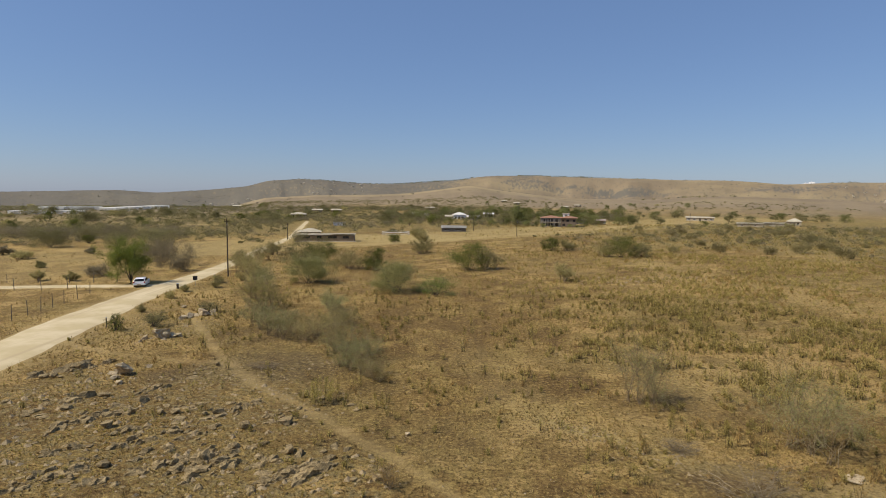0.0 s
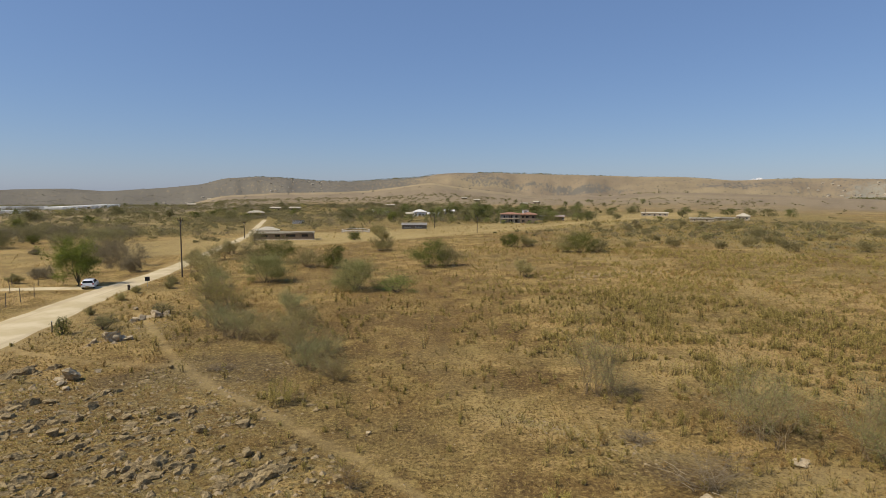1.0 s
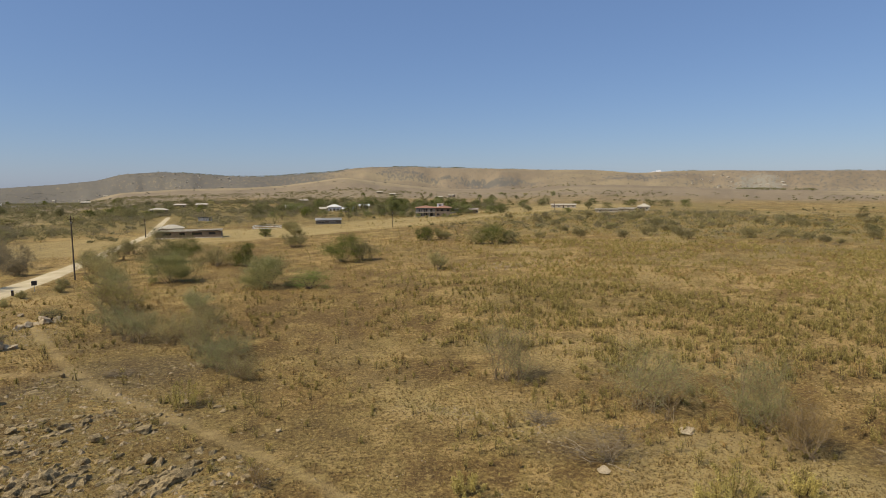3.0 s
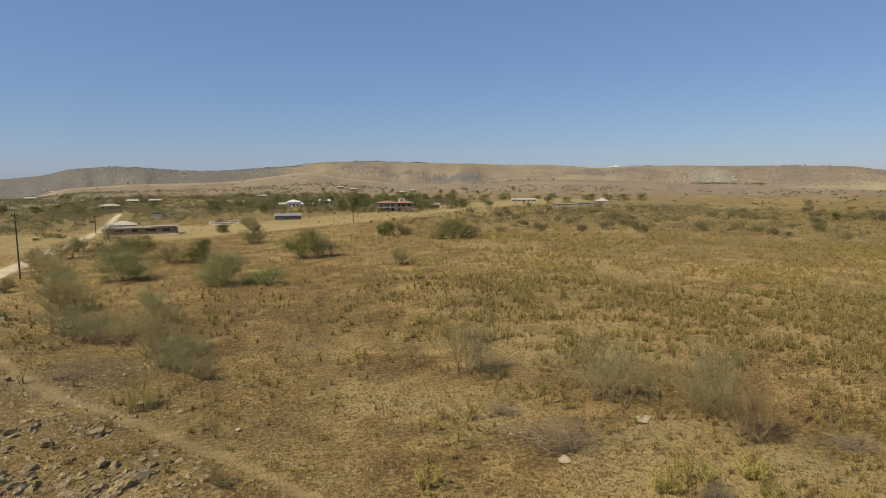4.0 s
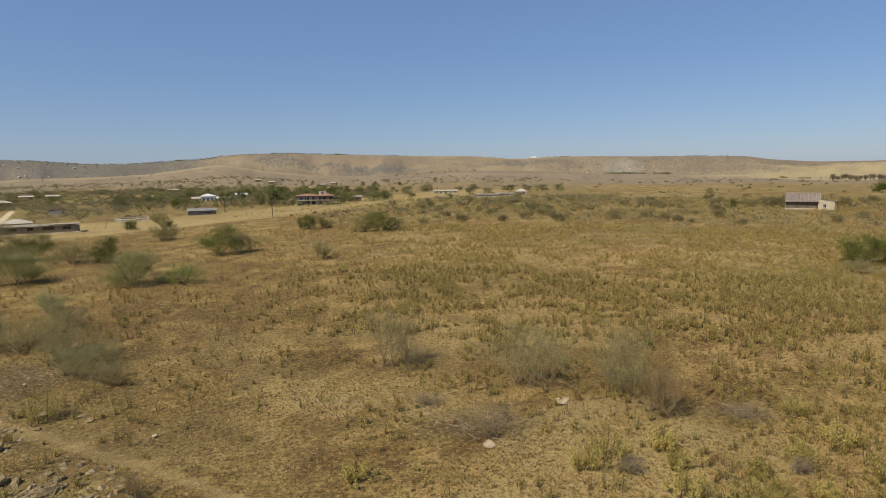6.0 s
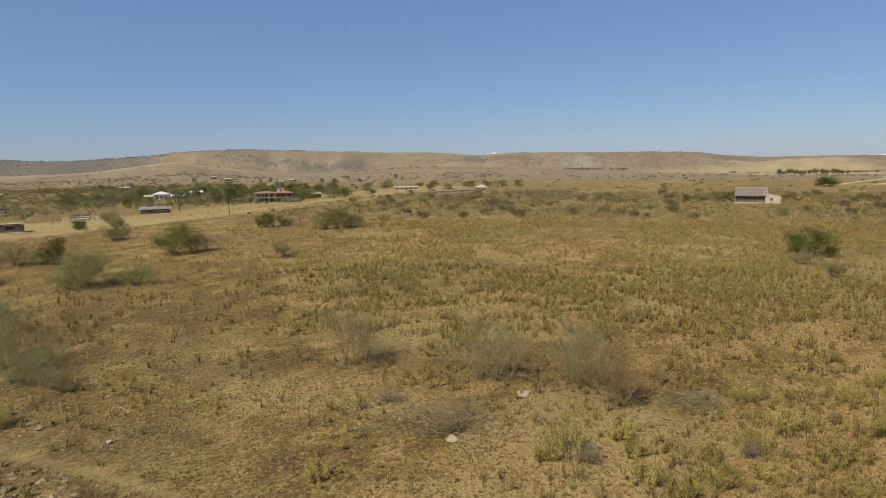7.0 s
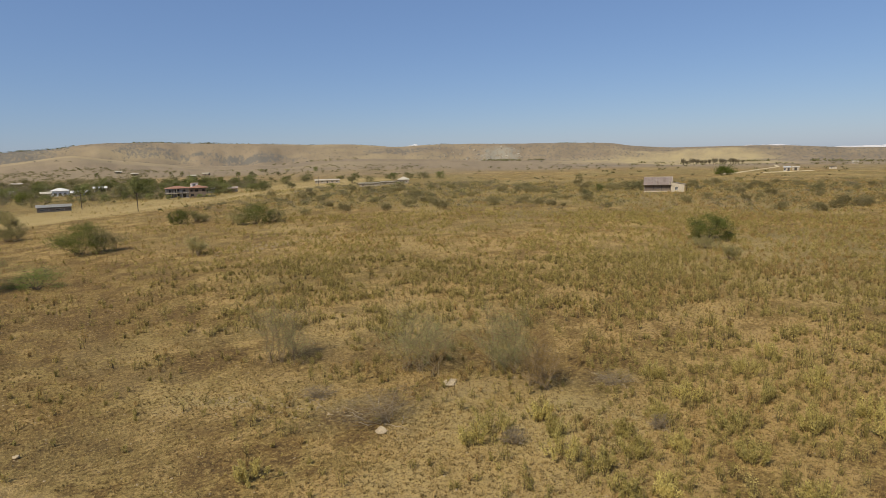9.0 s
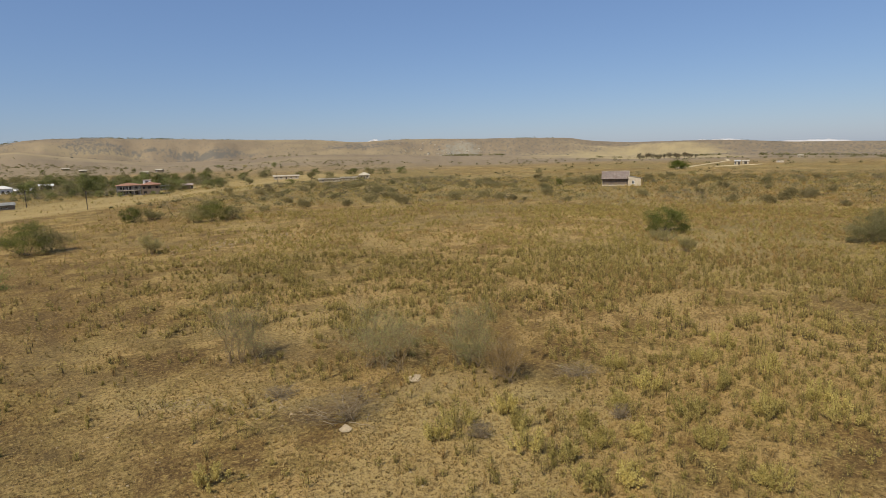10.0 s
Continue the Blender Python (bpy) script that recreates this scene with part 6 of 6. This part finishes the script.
def barn():
    ob = thing("barn", spot(183.2, 131.0, -54), "barn with a rust-red sheet roof, open dark front and pale annex", "barn")
    part("rear_wall", boxes((-4.6, 5.0, -0.4, 4.6, 5.25, 3.6), (-4.6, 0.3, -0.4, -4.35, 5.0, 2.6)), ob, PINKISH)
    part("side_wall", boxes((4.35, 0.0, -0.4, 4.6, 5.0, 3.6), bevel=0.01), ob, PINKISH)
    # brown panel just behind the posts imitates the shaded open interior
    part("back_panel", boxes((-4.3, 0.5, 0.0, 4.3, 0.6, 2.5)), ob, RED_WALL)
    part("front_wall", boxes((-4.7, 0.0, -0.4, 4.35, 0.25, 0.45), bevel=0.02), ob, PINKISH, "low pinkish parapet")
    for k in range(4):
        part("post", boxes((-4.5 + k * 2.85, 0.05, 0.45, -4.32 + k * 2.85, 0.22, 2.45)), ob, DARK_TIMBER)
    # roof sheets that fall to the front, with pale battens over their joints
    for k in range(9):
        x0 = -4.9 + k * 1.09
        bm = bmesh.new()
        rows = []
        for i in range(9):
            px, lift = x0 + 1.08 * i / 8, 0.03 * (i % 2)
            rows.append((bm.verts.new((px, -0.5, 2.5 + lift)), bm.verts.new((px, 5.5, 5.1 + lift))))
        for a, b in zip(rows, rows[1:]):
            bm.faces.new((a[0], b[0], b[1], a[1]))
        bmesh.ops.solidify(bm, geom=bm.faces[:], thickness=0.03)
        part("roof_sheet", bm, ob, RUST_ROOF)
    for k in range(1, 9):
        px = -4.9 + k * 1.09
        part("batten", rod(bmesh.new(), (px, -0.5, 2.6), (px, 5.5, 5.2), 0.07, None, 5), ob, CREAM, "pale batten")
    part("ridge_cap", boxes((-5.0, 5.35, 5.1, 5.0, 5.75, 5.26), bevel=0.02), ob, CREAM)
    part("barge_board", rod(bmesh.new(), (4.95, -0.5, 2.56), (4.95, 5.5, 5.16), 0.09, None, 6), ob, CREAM)
    annex = part("annex_wall", shell(4.2, 4.0, 2.6, [(-0.5, 0.7, 0.9, 1.2)]), ob, PINKISH, "", pose(6.7, -0.4, 0))
    fit_window(annex, -0.5, 0.7, 0.9, 1.2)
    bm = bmesh.new()
    low = [bm.verts.new(p) for p in ((4.62, -0.6, 3.55), (9.2, -0.6, 2.75), (9.2, 3.8, 2.75), (4.62, 3.8, 3.55))]
    bm.faces.new(low)
    bmesh.ops.solidify(bm, geom=bm.faces[:], thickness=-0.12)
    part("annex_roof", bm, ob, CREAM)
    for py in (-0.4, 3.4):
        bm = bmesh.new()
        for dy in (0.0, 0.2):
            bm.faces.new([bm.verts.new(p) for p in ((4.62, py + dy, 2.6), (8.8, py + dy, 2.6), (8.8, py + dy, 2.78), (4.62, py + dy, 3.5))])
        a, b = bm.faces[:]
        bmesh.ops.bridge_loops(bm, edges=[*a.edges, *b.edges])
        part("annex_gable", bm, ob, PINKISH)
    part("lean_to", boxes((8.82, 0.2, 2.3, 9.7, 3.0, 2.4), (9.6, 0.25, -0.3, 9.68, 0.33, 2.3), (9.6, 2.85, -0.3, 9.68, 2.93, 2.3)), ob, DARK_TIMBER)


barn()


def greenhouse(x, y, turn, bays, bay, length, h, label):
    """Round-roofed film tunnels side by side."""
    ob = thing("greenhouse", spot(x, y, turn), label, "greenhouse", "greenhouses")
    arc = [(-bay / 2, -0.4), (-bay / 2, h * 0.84)] + [(-bay / 2 * math.cos(math.pi * k / 6), h * 0.84 + h * 0.16 * math.sin(math.pi * k / 6)) for k in range(1, 6)] + [(bay / 2, h * 0.84), (bay / 2, -0.4)]
    bm = bmesh.new()
    a = [bm.verts.new((px, 0, pz)) for px, pz in arc]
    b = [bm.verts.new((px, length, pz)) for px, pz in arc]
    for k in range(len(arc) - 1):
        bm.faces.new((a[k], a[k + 1], b[k + 1], b[k]))
    bm.faces.new(a), bm.faces.new(b[::-1])
    bmesh.ops.recalc_face_normals(bm, faces=bm.faces)
    me = bpy.data.meshes.new("bay")
    bm.to_mesh(me), bm.free()
    for k in range(bays):
        part("bay", me, ob, PLASTIC, "", pose((k - (bays - 1) / 2) * bay, 0, 0))


greenhouse(-244, 363, 15, 12, 3.3, 9, 2.1, "low white film greenhouse with rounded bays beside a meadow")
greenhouse(-282, 447, 17, 12, 3.4, 10, 2.5, "white film greenhouse behind another")
greenhouse(-240, 478, 93, 26, 3.7, 12, 2.5, "long white film greenhouse at the end of the valley")

# farm yard far to the right, with its pale track
building("house", 406, 194.5, 3.6, 5, 2.2, "gable", 0.8, CREAM, GREY_ROOF, "white farm building with dark doors", ((-1.2, 0.3, 1.0, 1.8),), ((0.9, 0, 1.2, 2.0),))
building("house", 416.5, 194, 4.0, 5, 2.0, "gable", 0.7, CREAM, PALE_ROOF, "white farm shed with a pale roof", (), ((0, 0, 1.6, 2.0),), category="shed")
building("house", 453.6, 187, 4.6, 4, 1.8, "flat", 0, CREAM, PALE_ROOF, "low cream farm hut", ((-1, 0.6, 0.9, 0.9),))
building("house", 752, 289, 6, 5, 2.2, "gable", 0.8, CREAM, PALE_ROOF, "white farmhouse far across the fields", W1)
ribbon("farm_track", [(345, 204), (361, 204), (420, 222), (510, 252), (600, 300)], 2.4, "pale farm track across dry fields", 0.25, 8)
ribbon("yard_track", [(372, 193), (384, 190), (396, 186), (420, 184)], 2.4, "pale farm track past white buildings", 0.27, 9)

leafy(334, 195.6, 9.8, 5.0, 350, GREEN_LEAF, "broad rounded green tree beside the farm track", 1500, 0.7)

# ---- trees of the settlement and the valley ----


def settle_trees():
    rng = np.random.default_rng(77)
    kinds = []
    for k, (mat, w, h, n, label) in enumerate(((FAR_LEAF, 7.0, 5.2, 560, "dull green thorn tree in the settlement"), (FAR_GREEN, 7.5, 6.4, 640, "green garden tree beside the houses"), (FAR_LEAF, 9.0, 5.6, 620, "broad olive thorn tree in the valley"),
                                                (FAR_GREEN, 5.5, 7.2, 540, "tall green garden tree"), (DARK_LEAF, 5.0, 5.0, 340, "dark round tree in the valley"), (GREY_LEAF, 6.5, 4.0, 360, "grey leafless thorn tree in the valley"))):
        spots = ((60, 330), (38, 292), (-30, 300), (24, 310), (-60, 330), (-15, 260))
        kinds.append(plant("tree", *spots[k], w, h, mat, label, "tree", 300 + k, int(n * 2.4), 0.46, 4, 3, 0.16, 0.06 * h, 0.10 * w, 0.05 * h, None, BARK, "trees of the settlement", 0.55, 0.72))
    for r0, r1, t0, t1, count, pool in ((275, 420, -6, 17, 115, (0, 1, 1, 3, 0, 4, 2, 1)), (400, 520, 2, 20, 30, (0, 4, 2, 4, 1)), (300, 460, 19, 31, 14, (0, 1, 2, 5)), (250, 430, -38, -12, 60, (0, 2, 2, 4, 5, 5)), (430, 560, -14, 4, 22, (0, 2, 4, 2, 5)), (430, 700, -38, -14, 10, (0, 2, 4, 5)), (560, 800, 0, 24, 12, (0, 1, 4, 5))):
        x, y = scatter(rng, count, r0, r1, t0, t1)
        for a, b in zip(x, y):
            if to_line(np.array([a]), np.array([b]), ROAD)[0] < 6 or to_line(np.array([a]), np.array([b]), FIELD_TRACK)[0] < 14:
                continue
            if min(math.hypot(a - p, b - q) for p, q in ((51, 266), (9, 338), (17, 326), (4, 226), (149, 346), (-82, 340), (173, 294))) < 9 or (abs(math.degrees(math.atan2(a, b)) - 11) < 2.6 and math.hypot(a, b) < 268):
                continue
            s = rng.uniform(0.55, 1.15)
            copy_thing(kinds[int(rng.choice(pool))], spot(a, b, rng.uniform(0, 360)) @ Matrix.Diagonal((s, s, s * rng.uniform(0.65, 1.0), 1)))
    # rows and single trees that stand out
    for a, b, s, k in ((122.8, 278, 0.8, 4), (186, 143, 0.9, 2), (174, 150, 0.8, 4), (149, 133, 0.65, 0), (207, 343, 1.2, 2), (216, 338, 1.2, 2), (224, 330, 1.0, 1), (199, 350, 1.0, 1), (110, 300, 0.8, 0), (96, 300, 0.9, 2), (104, 330, 1.0, 0), (84, 283, 0.9, 1), (43.5, 258, 0.42, 1), (47, 256.5, 0.32, 0), (55, 257, 0.36, 1), (58.5, 260, 0.35, 4), (41, 262, 0.5, 3), (64, 266, 0.6, 1), (37, 262, 0.6, 1), (33, 266, 0.7, 0), (29, 272, 0.7, 3), (22, 270, 0.6, 1), (14, 262, 0.5, 0), (90, 286, 0.9, 3), (240, 200, 0.6, 5), (260, 240, 0.6, 2), (270, 150, 0.7, 5), (210, 90, 0.6, 2), (225, 75, 0.7, 5), (160, 160, 0.6, 5), (170, 190, 0.5, 2), (140, 190, 0.6, 5), (128, 225, 0.6, 2), (150, 228, 0.5, 0), (110, 215, 0.6, 5), (95, 180, 0.6, 5), (230, 170, 0.5, 0)):
        copy_thing(kinds[k], spot(a, b, a * 7) @ Matrix.Diagonal((s, s, s * 0.72, 1)))
    gum = plant("gum_tree", 778, 520, 5.5, 7.8, DULL_LEAF, "tall brownish gum tree in a field row", "tree", 330, 800, 0.8, 5, 3, 0.25, 3.2, 1.0, 2.6, None, BARK, "row of gum trees")
    for k in range(1, 26):
        s = rng.uniform(0.6, 1.0)
        copy_thing(gum, spot(778 - 1.5 * k + rng.uniform(-3, 3), 520 - 4.3 * k + rng.uniform(-2, 2), 40 * k) @ Matrix.Diagonal((s, s, s, 1)))
    # hillside hamlets
    white = building("house", -430, 2280, 8, 6, 2.6, "gable", 1.0, CREAM, PALE_ROOF, "small pale house on a far wooded hillside", W1, D1, group="houses of the hillside hamlets")
    for r0, r1, t0, t1, count in ((2150, 2700, -13.5, -6, 20), (1600, 2300, -22, -17, 8), (2250, 2650, 34, 42, 24)):
        x, y = scatter(rng, count, r0, r1, t0, t1)
        for a, b in zip(x, y):
            s = rng.uniform(0.8, 1.3)
            copy_thing(white, spot(a, b, rng.uniform(0, 360)) @ Matrix.Diagonal((s, s, s, 1)))


settle_trees()


def crest_trees():
    """Thin lines of trees on the skyline and along field edges."""
    rng = np.random.default_rng(99)
    out = []
    for t0, t1, r, n, size in ((-14, -5, 2930, 90, 6), (-5, 2.8, 2930, 90, 7), (7, 14, 2930, 90, 7), (14, 20, 2950, 25, 6), (45, 48.5, 2930, 14, 7), (33, 35, 2930, 8, 6), (38, 44, 1650, 60, 6), (57, 63, 1900, 40, 7), (66, 76, 1500, 60, 6), (52.5, 58, 1150, 20, 4), (18, 26, 1350, 14, 5)):
        a, rr = np.radians(rng.uniform(t0, t1, n)), r + rng.normal(size=n) * 25
        x, y = rr * np.sin(a), rr * np.cos(a)
        c = np.repeat(np.stack([x, y, land(x, y)], -1), 12, 0)
        c = c + rng.normal(size=c.shape) * size * np.array([0.5, 0.5, 0.22]) + np.array([0, 0, size * 0.4])
        out.append(leaf_blades(c, size * 0.5, rng, 0.8))
    cover("distant_trees", "thin dark lines of trees on far slopes and crests", out, FAR_LEAF, "trees")


crest_trees()


def mine_dump(turn, r, length, high, label):
    ob = thing("spoil_mound", spot(r * math.sin(radians(turn)), r * math.cos(radians(turn)), -turn), label, "hill", "spoil heaps")
    u, v = np.meshgrid(np.linspace(-1, 1, 41), np.linspace(-1, 1, 9), indexing="ij")
    shape = np.clip(1 - np.abs(u) ** 3, 0, 1) * np.clip(1.4 * (1 - v * v), 0, 1) * (0.75 + 0.35 * rough(u * 9 + turn, v * 3, 1.0, 4))
    p = np.stack([u * length / 2, v * length * 0.18, high * shape - 2], -1).reshape(-1, 3)
    i, j = np.meshgrid(np.arange(40), np.arange(8), indexing="ij")
    a = i * 9 + j
    part("slope", mesh_of("slope", p, np.stack([a, a + 9, a + 10, a + 1], -1).reshape(-1, 4), PALE_SPOIL, True), ob)


PALE_SPOIL = plain("pale_mine_spoil", (0.46, 0.44, 0.41), (0.56, 0.54, 0.51), 0.01, 0.9)
mine_dump(31.6, 3600, 110, 36.5, "small pale spoil heap behind the skyline")
mine_dump(62.5, 3700, 420, 28, "long pale spoil heap on the horizon")
mine_dump(69.5, 3700, 460, 27, "long low pale spoil heap on the horizon")
